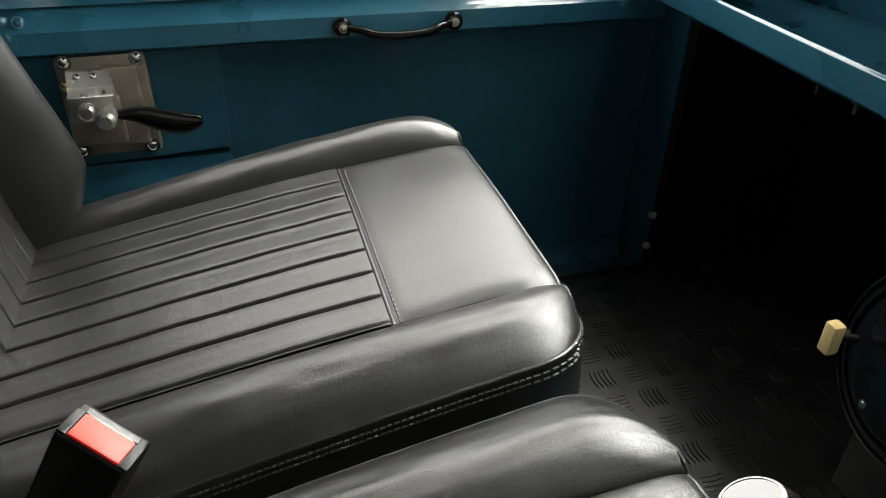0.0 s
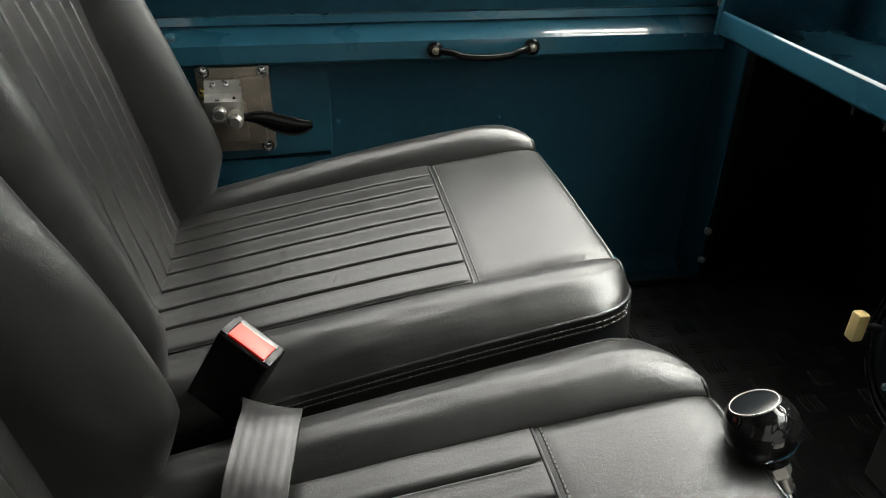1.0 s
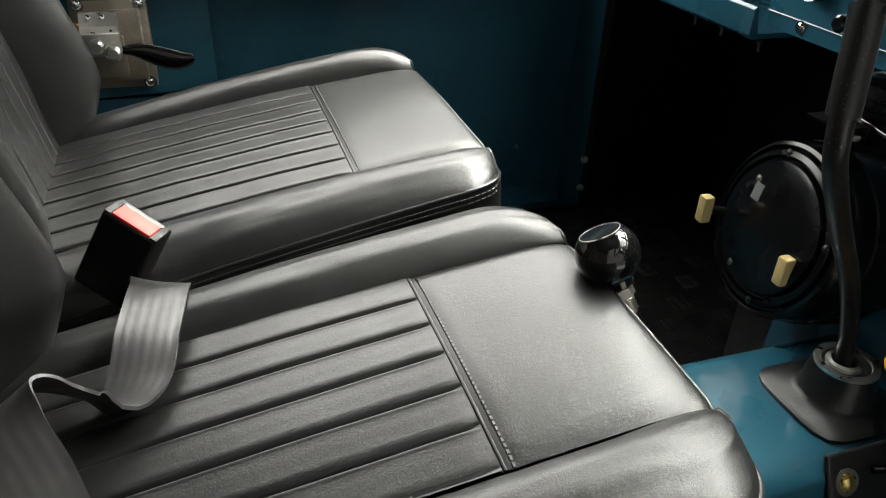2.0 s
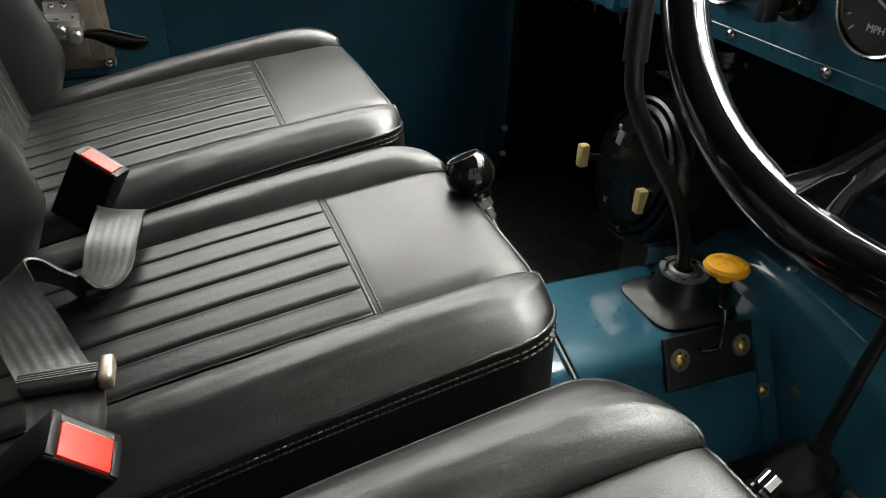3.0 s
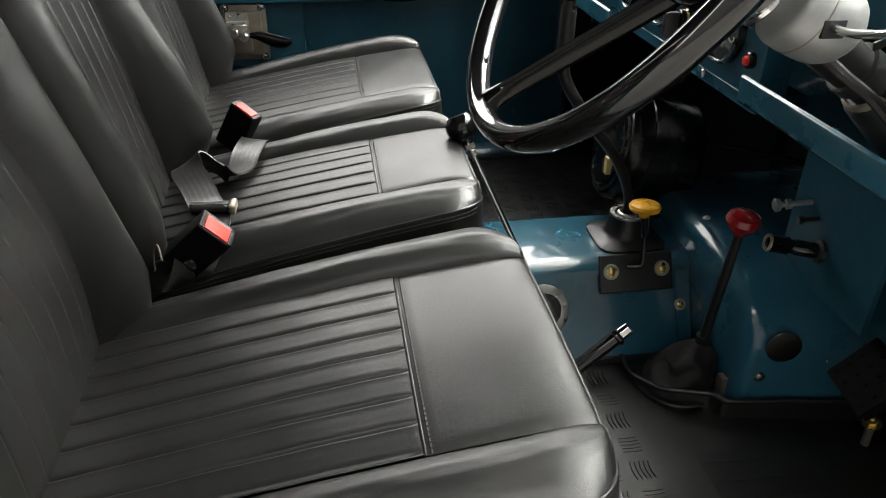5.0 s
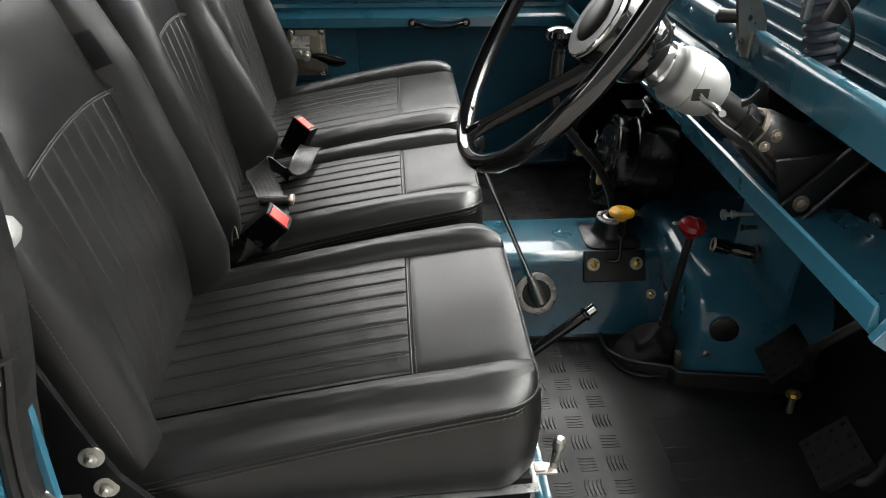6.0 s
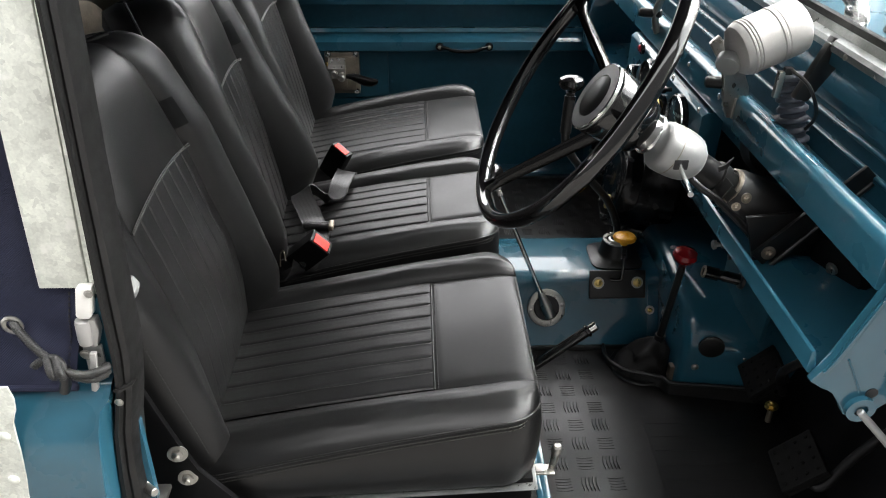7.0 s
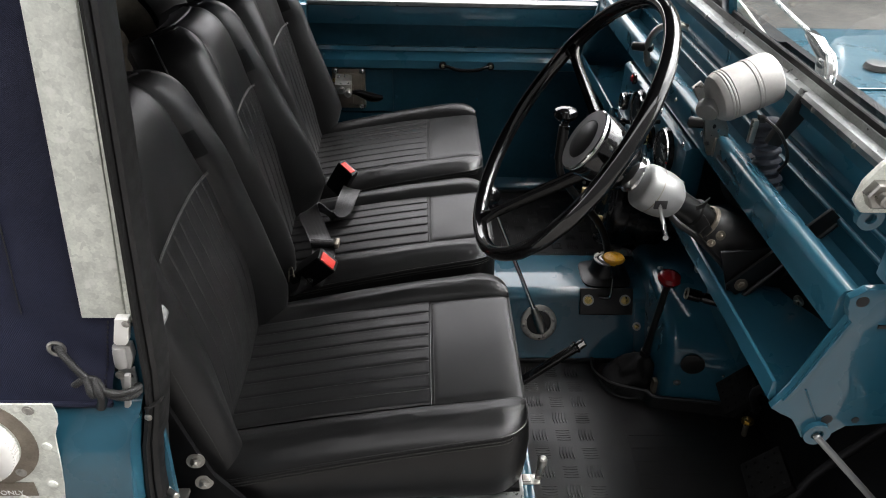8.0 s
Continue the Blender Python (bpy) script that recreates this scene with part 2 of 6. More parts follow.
def box(lo, hi, bevel=0.002, seg=2, m=None):
    bm = bmesh.new()
    bmesh.ops.create_cube(bm, size=1)
    lo, hi = Vector(lo), Vector(hi)
    for v in bm.verts:
        v.co = Vector([lo[i] + (v.co[i] + 0.5) * (hi[i] - lo[i]) for i in range(3)])
    if bevel:
        rounded(bm, bevel, seg)
    if m is not None:
        bmesh.ops.transform(bm, matrix=m, verts=bm.verts[:])
    return bm


def prism(points, axis, lo, hi, bevel=0.0, seg=2):
    """A closed outline in the two other axes (in xyz order), drawn out along an axis."""
    bm = bmesh.new()
    i = "xyz".index(axis)

    def place(p, h):
        c = list(p)
        c.insert(i, h)
        return c
    a = [bm.verts.new(place(p, lo)) for p in points]
    b = [bm.verts.new(place(p, hi)) for p in points]
    k = len(points)
    for j in range(k):
        bm.faces.new((a[j], a[(j + 1) % k], b[(j + 1) % k], b[j]))
    bm.faces.new(a[::-1]), bm.faces.new(b)
    if bevel:
        rounded(bm, bevel, seg)
    return bm


def frame_at(a, b):
    """The pose whose z runs from a towards b."""
    d = Vector(b) - Vector(a)
    return Matrix.Translation(a) @ d.to_track_quat("Z", "Y").to_matrix().to_4x4()


def lathe(profile, a, b, seg=32, hollow=False):
    """Rings of (radius, height) turned about the line from a towards b; hollow leaves the middle open."""
    bm = bmesh.new()
    m = frame_at(a, b)
    rings = []
    for r, h in profile:
        if r < 1e-6:
            rings.append([bm.verts.new(m @ Vector((0, 0, h)))])
        else:
            rings.append([bm.verts.new(m @ Vector((r * math.cos(2 * math.pi * k / seg), r * math.sin(2 * math.pi * k / seg), h))) for k in range(seg)])
    for p, q in zip(rings, rings[1:]):
        for k in range(seg):
            w = (k + 1) % seg
            if len(p) == 1 and len(q) > 1:
                bm.faces.new((p[0], q[w], q[k]))
            elif len(q) == 1 and len(p) > 1:
                bm.faces.new((p[k], p[w], q[0]))
            elif len(p) > 1:
                bm.faces.new((p[k], p[w], q[w], q[k]))
    if hollow:
        for k in range(seg):
            w = (k + 1) % seg
            bm.faces.new((rings[-1][k], rings[-1][w], rings[0][w], rings[0][k]))
        return bm
    for ring, turn in ((rings[0], -1), (rings[-1], 1)):
        if len(ring) > 1:
            bm.faces.new(ring[::turn])
    return bm


def rod(a, b, r, r2=None, seg=16, bevel=0.0):
    d = (Vector(b) - Vector(a)).length
    r2 = r if r2 is None else r2
    e = min(bevel, r * 0.9, r2 * 0.9)
    if e:
        return lathe([(r - e, 0), (r, e), (r2, d - e), (r2 - e, d)], a, b, seg)
    return lathe([(r, 0), (r2, d)], a, b, seg)


def smooth_path(points, steps=8, closed=False):
    """A Catmull-Rom line through points."""
    p = [Vector(q) for q in points]
    out, k = [], len(p)
    for j in range(k if closed else k - 1):
        a = p[(j - 1) % k] if closed or j else p[0]
        b, c = p[j], p[(j + 1) % k]
        d = p[(j + 2) % k] if closed or j + 2 < k else p[-1]
        for s in range(steps):
            t = s / steps
            out.append(0.5 * (2 * b + (c - a) * t + (2 * a - 5 * b + 4 * c - d) * t * t + (3 * b - 3 * c + d - a) * t ** 3))
    if not closed:
        out.append(p[-1])
    return out


def tube(points, r, seg=10, closed=False, taper=None):
    """A round bar along a line of points."""
    bm = bmesh.new()
    pts = [Vector(p) for p in points]
    k = len(pts)
    rings = []
    up = None
    for j in range(k):
        a = pts[j - 1] if closed or j else pts[0]
        b = pts[(j + 1) % k] if closed or j + 1 < k else pts[-1]
        d = (b - a).normalized()
        if up is None:
            up = d.orthogonal().normalized()
        up = (up - d * up.dot(d)).normalized()
        side = d.cross(up)
        rr = r if taper is None else r + (taper - r) * j / (k - 1)
        rings.append([bm.verts.new(pts[j] + rr * (math.cos(2 * math.pi * q / seg) * up + math.sin(2 * math.pi * q / seg) * side)) for q in range(seg)])
    for j in range(k if closed else k - 1):
        p, q = rings[j], rings[(j + 1) % k]
        for w in range(seg):
            bm.faces.new((p[w], p[(w + 1) % seg], q[(w + 1) % seg], q[w]))
    if not closed:
        bm.faces.new(rings[0][::-1]), bm.faces.new(rings[-1])
    return bm


def ribbon(points, across, width, thick=0.0015):
    """A flat strap along points; across gives its sideways direction at each of them."""
    bm = bmesh.new()
    rows = []
    k = len(points)
    for j in range(k):
        p = Vector(points[j])
        d = (Vector(points[min(j + 1, k - 1)]) - Vector(points[max(j - 1, 0)])).normalized()
        s = Vector(across[j])
        s = (s - d * s.dot(d)).normalized()
        n = d.cross(s)
        row = []
        for c in range(25):
            q = c / 12 - 1
            rib = 0.00010 * math.cos(c * math.pi / 2) + (0.0002 if c in (0, 1, 23, 24) else 0)
            row.append((bm.verts.new(p + s * q * width / 2 + n * (thick / 2 + rib)), bm.verts.new(p + s * q * width / 2 - n * (thick / 2 + rib))))
        rows.append(row)
    for a, b in zip(rows, rows[1:]):
        for q in range(24):
            bm.faces.new((a[q][0], a[q + 1][0], b[q + 1][0], b[q][0]))
            bm.faces.new((a[q][1], b[q][1], b[q + 1][1], a[q + 1][1]))
        for q in (0, 24):
            bm.faces.new((a[q][0], b[q][0], b[q][1], a[q][1]))
    for row in (rows[0], rows[-1]):
        for q in range(24):
            bm.faces.new((row[q][0], row[q][1], row[q + 1][1], row[q + 1][0]))
    return bm


def grid(fn, us, vs):
    """A sheet fn(u, v)."""
    bm = bmesh.new()
    rows = [[bm.verts.new(fn(u, v)) for u in us] for v in vs]
    for a, b in zip(rows, rows[1:]):
        for k in range(len(us) - 1):
            bm.faces.new((a[k], a[k + 1], b[k + 1], b[k]))
    return bm


def merge(*bms):
    """Several bmeshes in one."""
    out = bmesh.new()
    for b in bms:
        me = bpy.data.meshes.new("tmp")
        b.to_mesh(me)
        b.free()
        out.from_mesh(me)
        bpy.data.meshes.remove(me)
    return out


def span(a, b, n):
    return [a + (b - a) * k / n for k in range(n + 1)]


def screw(at, way, r, parent, mat=None, name="screw", slot=True):
    """A domed screw with a washer and a cross slot."""
    at, way = Vector(at), Vector(way).normalized()
    h = r * 0.55
    bm = merge(lathe([(r * 1.45, 0), (r * 1.45, r * 0.18), (r, r * 0.2), (r * 0.98, h * 0.6), (r * 0.7, h), (0, h * 1.1)], at, at + way, 16))
    return part(name, bm, mat or CHROME, parent)


def hexbolt(at, way, r, parent, mat=None, name="bolt", long=0.6):
    at, way = Vector(at), Vector(way).normalized()
    bm = merge(lathe([(r * 1.7, 0), (r * 1.7, r * 0.25)], at, at + way, 20),
               lathe([(r, r * 0.25), (r, r * (0.25 + long)), (r * 0.85, r * (0.35 + long))], at, at + way, 6),
               lathe([(r * 0.5, r * (0.3 + long)), (r * 0.5, r * (0.8 + long)), (r * 0.4, r * (0.9 + long))], at, at + way, 12))
    return part(name, bm, mat or ZINC, parent)

# ---- structure ----
solid("ground", box((-60, -60, -0.75), (60, 60, -0.70), 0), GROUND, "brown-grey bare ground round the vehicle", "ground", "structure")
# Four unseen walls, added to block sky light and darken reflections.
solid("unseen_low_wall", box((-14, -5.3, -0.70), (-9.0, -5.0, 0.9), 0), WALLGREY, "unseen low dark grey wall added beside the vehicle", "wall", "structure")
solid("unseen_tall_wall", box((-9.0, -5.6, -0.70), (14, -5.0, 7.0), 0), WALLGREY, "unseen tall dark wall added beside the vehicle to block sky", "wall", "structure")
solid("unseen_low_wall", box((-14, 7.0, -0.70), (3.2, 7.3, 2.0), 0), WALLTAN, "unseen brown-grey wall added beyond the vehicle", "wall", "structure")
solid("unseen_tall_wall", box((3.2, 7.0, -0.70), (14, 7.6, 4.0), 0), WALLTAN, "unseen tall brown-grey wall added to darken the bonnet's reflection", "wall", "structure")
solid("floor", box((0.30, -0.54, -0.03), (1.02, 1.03, -0.006), 0), BLACK_SATIN, "black painted steel footwell floor", "floor", "structure")

# gearbox tunnel: a blue pressed cover with a flat top between the footwells
tunnel = thing("gearbox_tunnel", (0.5, 0.26, -0.006), "teal blue painted steel gearbox tunnel between the footwells", "tunnel", kind="structure")
sec = [(0.140, -0.006), (0.208, 0.130)] + [(0.2385 - 0.034 * math.cos(radians(a)), 0.126 + 0.034 * math.sin(radians(a))) for a in (27, 37, 48, 59, 70, 80, 90)] + [(0.370, 0.160), (0.380, 0.157), (0.387, 0.149), (0.440, -0.006)]
part("top_cover", prism(sec, "x", 0.30, 0.705), BLUE, tunnel, angle=60)
bell = [(-0.002, -0.006), (-0.001, 0.11), (0.006, 0.142), (0.022, 0.165), (0.045, 0.183), (0.078, 0.197), (0.143, 0.210), (0.215, 0.217), (0.400, 0.217), (0.440, 0.200), (0.470, 0.160), (0.475, -0.006)]
cover = bmesh.new()
rows = []
for x, d in [(0.6975 + 0.024 * (1 - math.cos(radians(a))), 0.024 * (1 - math.sin(radians(a)))) for a in span(0, 90, 7)] + [(0.76, 0), (0.82, 0), (0.90, 0), (1.00, 0)]:
    lean = 0.20 * max(0.0, x - 0.72)
    rows.append([cover.verts.new((x, y + (d - lean) * max(0.0, 1 - max(0.0, y) / 0.24), z - d * max(0.0, z) / 0.217)) for y, z in bell])
for a, b in zip(rows, rows[1:]):
    for k in range(len(bell) - 1):
        cover.faces.new((a[k], a[k + 1], b[k + 1], b[k]))
cover.faces.new(rows[0][::-1])
part("bell_housing_cover", cover, BLUE, tunnel, angle=50)
part("flange", prism([(0.139, 0.0), (0.2075, 0.134), (0.2105, 0.1325), (0.1425, 0.0)], "x", 0.672, 0.696), BLUE, tunnel)
for at, way in (((0.677, 0.1805, 0.081), (0, -0.897, 0.442)),):
    part("washer", lathe([(0.0105, 0), (0.0105, 0.0015)], Vector(at), Vector(at) + Vector(way), 20), ZINC, tunnel)
    screw(at, way, 0.0062, tunnel, BRASS)
screw((0.726, -0.003, 0.068), (-0.1, -1, 0), 0.0058, tunnel, ZINC)
screw((0.818, -0.0205, 0.103), (-0.2, -1, 0), 0.0026, tunnel, CHROME)
screw((0.697, 0.150, 0.096), (-1, 0, 0), 0.0055, tunnel, ZINC)
screw((0.725, 0.235, 0.2175), (-0.2, 0, 1), 0.005, tunnel, ZINC)
part("grommet", lathe([(0.026, 0), (0.026, 0.004), (0.021, 0.006), (0, 0.003)], (0.749, -0.0062, 0.126), (0.55, -1, 0.126), 28), RUBBER, tunnel)

# bulkhead: footwell walls and the toe boards
bulk = thing("bulkhead", (0.9, 0.25, -0.006), "teal blue painted steel bulkhead with deep footwells", "bulkhead", kind="structure")
# These footwell panels go near-black to hold the deep shade there.
part("toe_board", box((1.00, -0.54, -0.006), (1.02, 0.47, 0.70), 0), NEAR_BLACK, bulk, "footwell panel darkened for shade")
part("toe_slope", prism([(0.895, -0.006), (0.905, -0.006), (1.0, 0.33), (0.999, 0.36)], "y", -0.53, 0.02), NEAR_BLACK, bulk, "footwell panel darkened for shade")
part("control_plate", box((0.805, -0.075, 0.19), (0.815, 0.135, 0.47), 0.003), BLUE_SHADED, bulk)
part("footwell_panel", box((0.98, 0.4705, -0.006), (1.02, 1.03, 0.70), 0), NEAR_BLACK, bulk, "footwell panel darkened for shade")
part("side_panel", box((0.7185, 1.016, -0.006), (1.02, 1.036, 0.70), 0.002), NEAR_BLACK, bulk, "footwell panel darkened for shade")
part("sill_step", box((0.33, 1.028, -0.09), (0.70, 1.059, -0.006), 0.002), BLUE_SHADED, bulk)
part("side_panel", box((0.86, -0.545, -0.006), (1.02, -0.53, 0.45), 0.002), NEAR_BLACK, bulk, "footwell panel darkened for shade")
# Hinge post coloured near-black in place of the shade beside the dash.
part("hinge_post", prism([(0.706, 1.0995), (0.711, 1.024), (0.718, 1.012), (0.718, 1.145), (0.706, 1.145)], "z", -0.10, 0.775), NEAR_BLACK, bulk, "hinge post darkened for the shade by the dash", angle=60)
part("post_face", prism([(0.7030, 1.0995), (0.7080, 1.0235), (0.7105, 1.0228), (0.7058, 1.0995)], "z", -0.09, 0.43), BLUE_SHADED, bulk)
part("door_pillar", prism([(0.835, -0.10), (0.93, -0.10), (0.93, 0.80), (0.80, 0.80), (0.80, 0.46), (0.835, 0.40)], "y", -0.60, -0.546, 0.006), BLUE, bulk)
for z in (0.098, 0.038):
    screw((0.708, 1.018, z), (-0.6, -0.8, 0), 0.005, bulk, ZINC)

# passenger door, closed
door = thing("door_1", (0.28, 1.10, -0.08), "teal blue painted steel door with a deep ledge and recessed panel", "door", kind="structure")
part("outer_skin", box((-0.24, 1.128, -0.09), (0.70, 1.14, 0.62), 0.003), BLUE, door)
part("recessed_panel", box((0.05, 1.100, -0.08), (0.7026, 1.112, 0.43), 0.0), BLUE_SHADED, door)
part("latch_panel", prism([(-0.205, 0.252), (0.054, 0.262), (0.054, 0.418), (-0.205, 0.418)], "y", 1.086, 1.113, 0.002), BLUE_SHADED, door)
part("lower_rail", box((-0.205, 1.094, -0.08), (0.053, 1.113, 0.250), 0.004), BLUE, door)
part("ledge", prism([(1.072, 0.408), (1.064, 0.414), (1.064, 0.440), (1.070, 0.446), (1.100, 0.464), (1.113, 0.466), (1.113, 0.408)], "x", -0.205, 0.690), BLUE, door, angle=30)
part("upper_panel", box((-0.205, 1.108, 0.464), (0.690, 1.127, 0.547), 0.002), BLUE_SHADED, door)
part("rail_fold", prism([(1.090, 0.463), (1.112, 0.463), (1.112, 0.474), (1.094, 0.474)], "x", -0.205, 0.688), BLUE, door)
part("top_rail", box((-0.205, 1.080, 0.547), (0.690, 1.127, 0.604), 0.004), BLUE, door)
part("capping", box((-0.205, 1.078, 0.6045), (0.690, 1.127, 0.618), 0.003), ALLOY, door, "dull alloy capping")
part("bottom_rail", prism([(1.060, -0.08), (1.060, -0.012), (1.072, 0.004), (1.100, 0.012), (1.100, -0.08)], "x", -0.205, 0.690), BLUE, door)
part("rear_post", box((-0.243, 1.070, -0.08), (-0.206, 1.127, 0.606), 0.006), BLUE, door)
for x, z in ((0.062, 0.400), (0.064, 0.305), (0.60, 0.10), (0.33, 0.30)):
    screw((x, 1.099, z), (0, -1, 0), 0.0036, door, BLUE)
for x in (-0.18, 0.62, 0.655):
    screw((x, 1.0635, 0.436), (0, -1, 0), 0.0045, door, BLUE)
screw((-0.165, 1.070, 0.452), (0, -1, 0.5), 0.005, door, BLUE)

# black pull handle on the ledge
pull = part("pull_handle", tube(smooth_path([(0.218, 1.058, 0.426), (0.238, 1.046, 0.425), (0.255, 1.042, 0.420), (0.29, 1.040, 0.418), (0.325, 1.042, 0.420), (0.342, 1.046, 0.425), (0.361, 1.058, 0.426)], 6), 0.0055, 12), BLACK_SPOKE, door, "black painted pull handle")
for x in (0.214, 0.365):
    part("foot", lathe([(0.012, 0), (0.013, 0.003), (0.012, 0.008), (0.008, 0.011), (0, 0.011)], (x, 1.0638, 0.427), (x, 0, 0.427), 24), BLACK_GLOSS, pull)
    screw((x, 1.053, 0.427), (0, -1, 0.1), 0.0042, pull, LATCH)

# door latch
latch = part("latch", box((-0.140, 1.068, 0.276), (-0.034, 1.0855, 0.408), 0.004), LATCH, door, "dull steel door latch with a black lever")
part("raised_rim", box((-0.088, 1.061, 0.290), (-0.045, 1.0685, 0.395), 0.006, 3), LATCH, latch)
part("lower_housing", box((-0.136, 1.054, 0.296), (-0.072, 1.0685, 0.360), 0.004), LATCH, latch)
part("bracket", prism([(1.0525, 0.333), (1.034, 0.336), (1.034, 0.368), (1.0525, 0.374), (1.0605, 0.392), (1.0675, 0.392), (1.0675, 0.333)], "x", -0.128, -0.076, 0.0015), ZINC, latch, "bright zinc bracket")
part("pin", lathe([(0.010, 0), (0.0105, 0.010), (0.007, 0.013), (0, 0.013)], (-0.108, 1.034, 0.352), (-0.108, 0, 0.352), 24), ZINC, latch)
part("spindle", lathe([(0.0085, 0), (0.0085, 0.006), (0.0115, 0.008), (0.0115, 0.030), (0.007, 0.034), (0, 0.034)], (-0.085, 1.034, 0.348), (-0.082, 0, 0.345), 24), ZINC, latch)
arm = [(-0.080, 1.030, 0.345), (-0.060, 1.030, 0.344), (-0.042, 1.030, 0.339), (-0.018, 1.030, 0.330), (0.006, 1.030, 0.326), (0.024, 1.030, 0.329)]
lev = bmesh.new()
rings = []
for j, p in enumerate(smooth_path(arm, 5)):
    f = j / 25
    hgt = 0.0045 + 0.0115 * math.sin(math.pi * min(1.0, f * 0.97) ** 1.25) if f < 0.99 else 0.004
    rings.append([lev.verts.new(p + Vector((0, 0.006 * math.sin(a), hgt * math.cos(a)))) for a in (2 * math.pi * k / 12 for k in range(12))])
for a, b in zip(rings, rings[1:]):
    for k in range(12):
        lev.faces.new((a[k], a[(k + 1) % 12], b[(k + 1) % 12], b[k]))
lev.faces.new(rings[0]), lev.faces.new(rings[-1][::-1])
part("lever", lev, BLACK_SPOKE, latch, "black bakelite lever", 60)
for x, z in ((-0.128, 0.402), (-0.044, 0.402), (-0.046, 0.284), (-0.132, 0.284)):
    screw((x, 1.067, z), (0, -1, 0), 0.0065, latch, CHROME)
for x in (-0.116, -0.097):
    screw((x, 1.060, 0.384), (0, -1, 0.2), 0.0055, latch, CHROME)
screw((-0.132, 1.067, 0.372), (0, -1, 0), 0.005, latch, BRASS)

# dashboard: shelf with upper and lower rails, instrument panel in the middle
dash = thing("dashboard", (0.75, 0.24, 0.44), "teal blue painted steel dashboard with open parcel shelves", "dashboard", kind="structure")
lip = [(0.629, 0.520), (0.629, 0.490), (0.634, 0.485), (0.930, 0.485), (0.930, 0.489), (0.640, 0.490), (0.636, 0.516), (0.633, 0.523)]
for lo, hi in ((-0.486, 0.066), (0.582, 1.008)):
    dz = 0.0 if lo < 0 else -0.036
    part("shelf", prism([(x + (0.012 if lo > 0 else 0), z + dz) for x, z in lip], "y", lo, hi, 0.0012), BLUE, dash)
rail = [(0.684, 0.612), (0.676, 0.616), (0.674, 0.664), (0.679, 0.674), (0.688, 0.677), (0.712, 0.664), (0.712, 0.656), (0.690, 0.664), (0.688, 0.614)]
part("upper_rail", prism(rail, "y", -0.487, 1.008), BLUE, dash, angle=50)
part("tray", prism([(0.711, 0.655), (0.735, 0.61), (0.80, 0.60), (0.812, 0.70), (0.80, 0.775), (0.815, 0.775), (0.83, 0.59), (0.73, 0.600), (0.704, 0.655)], "y", -0.487, 1.008), BLUE_SHADED, dash, angle=25)
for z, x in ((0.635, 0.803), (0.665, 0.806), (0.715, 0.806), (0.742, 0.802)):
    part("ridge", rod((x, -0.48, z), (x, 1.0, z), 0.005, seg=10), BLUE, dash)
part("back_panel", box((0.93, -0.487, 0.45), (0.94, 1.008, 0.70), 0), BLUE_SHADED, dash)
# end plate on the driver's side, with its hinge ear
endp = [(0.630, 0.484), (0.640, 0.500), (0.652, 0.522), (0.690, 0.640), (0.682, 0.655), (0.680, 0.672), (0.698, 0.686), (0.94, 0.700), (0.94, 0.470), (0.772, 0.452), (0.745, 0.452), (0.735, 0.440), (0.722, 0.424), (0.703, 0.419), (0.688, 0.427), (0.680, 0.446), (0.668, 0.464), (0.648, 0.472)]
ep = part("end_plate", prism(endp, "y", -0.500, -0.488, 0.002), BLUE, dash)
for x, z, r in ((0.715, 0.463, 0.0080), (0.697, 0.668, 0.0080), (0.756, 0.462, 0.0055)):
    part("hole", lathe([(r, 0), (r, 0.001)], (x, -0.5000, z), (x, -1, z), 20), DIAL, ep)
part("ear", lathe([(0.019, 0), (0.019, 0.008), (0.009, 0.008), (0.0088, 0.003), (0, 0.003)], (0.705, -0.500, 0.440), (0.705, -1, 0.440), 28), BLUE, ep)
part("edge_flange", prism([(0.6405, 0.501), (0.6525, 0.523), (0.690, 0.639), (0.694, 0.636), (0.6565, 0.520), (0.645, 0.4985)], "y", -0.5035, -0.4995, 0.001), BLUE, ep)
part("fold_line", rod((0.668, -0.5005, 0.52), (0.700, -0.5005, 0.463), 0.0016, seg=8), BLUE, ep)
part("slot", box((0.730, -0.502, 0.626), (0.80, -0.4995, 0.631), 0.0005), DIAL, ep)
part("end_plate", prism([(0.640, 0.45), (0.640, 0.49), (0.676, 0.66), (0.70, 0.68), (0.94, 0.70), (0.94, 0.45)], "y", 1.008, 1.018, 0.002), BLUE, dash)

for y in (0.700, 0.645, 0.575):
    part("hook_screw", merge(rod((0.652, y, 0.450), (0.6515, y - 0.002, 0.437), 0.0021, seg=10, bevel=0.0006), lathe([(0.0042, 0), (0.0042, 0.003)], (0.652, y, 0.4495), (0.652, y, 0.40), 6)), BLACK_SATIN, dash)
# instrument panel, proud of the shelf
panel = part("instrument_panel", prism([(0.658, 0.466), (0.658, 0.604), (0.668, 0.611), (0.70, 0.611), (0.70, 0.466)], "y", 0.067, 0.581, 0.003), BLUE, dash)
part("crease", rod((0.6575, 0.069, 0.484), (0.6575, 0.579, 0.484), 0.0011, seg=8), BLUE, panel)
for y, z in ((0.098, 0.478), (0.215, 0.478), (0.36, 0.478), (0.524, 0.478), (0.085, 0.61), (0.245, 0.615)):
    screw((0.657, y, z), (-1, 0, 0), 0.005, panel, CHROME)
for y in (0.05, 0.22, 0.45):
    screw((0.6745, y, 0.650), (-1, 0, 0.1), 0.0045, dash, CHROME)


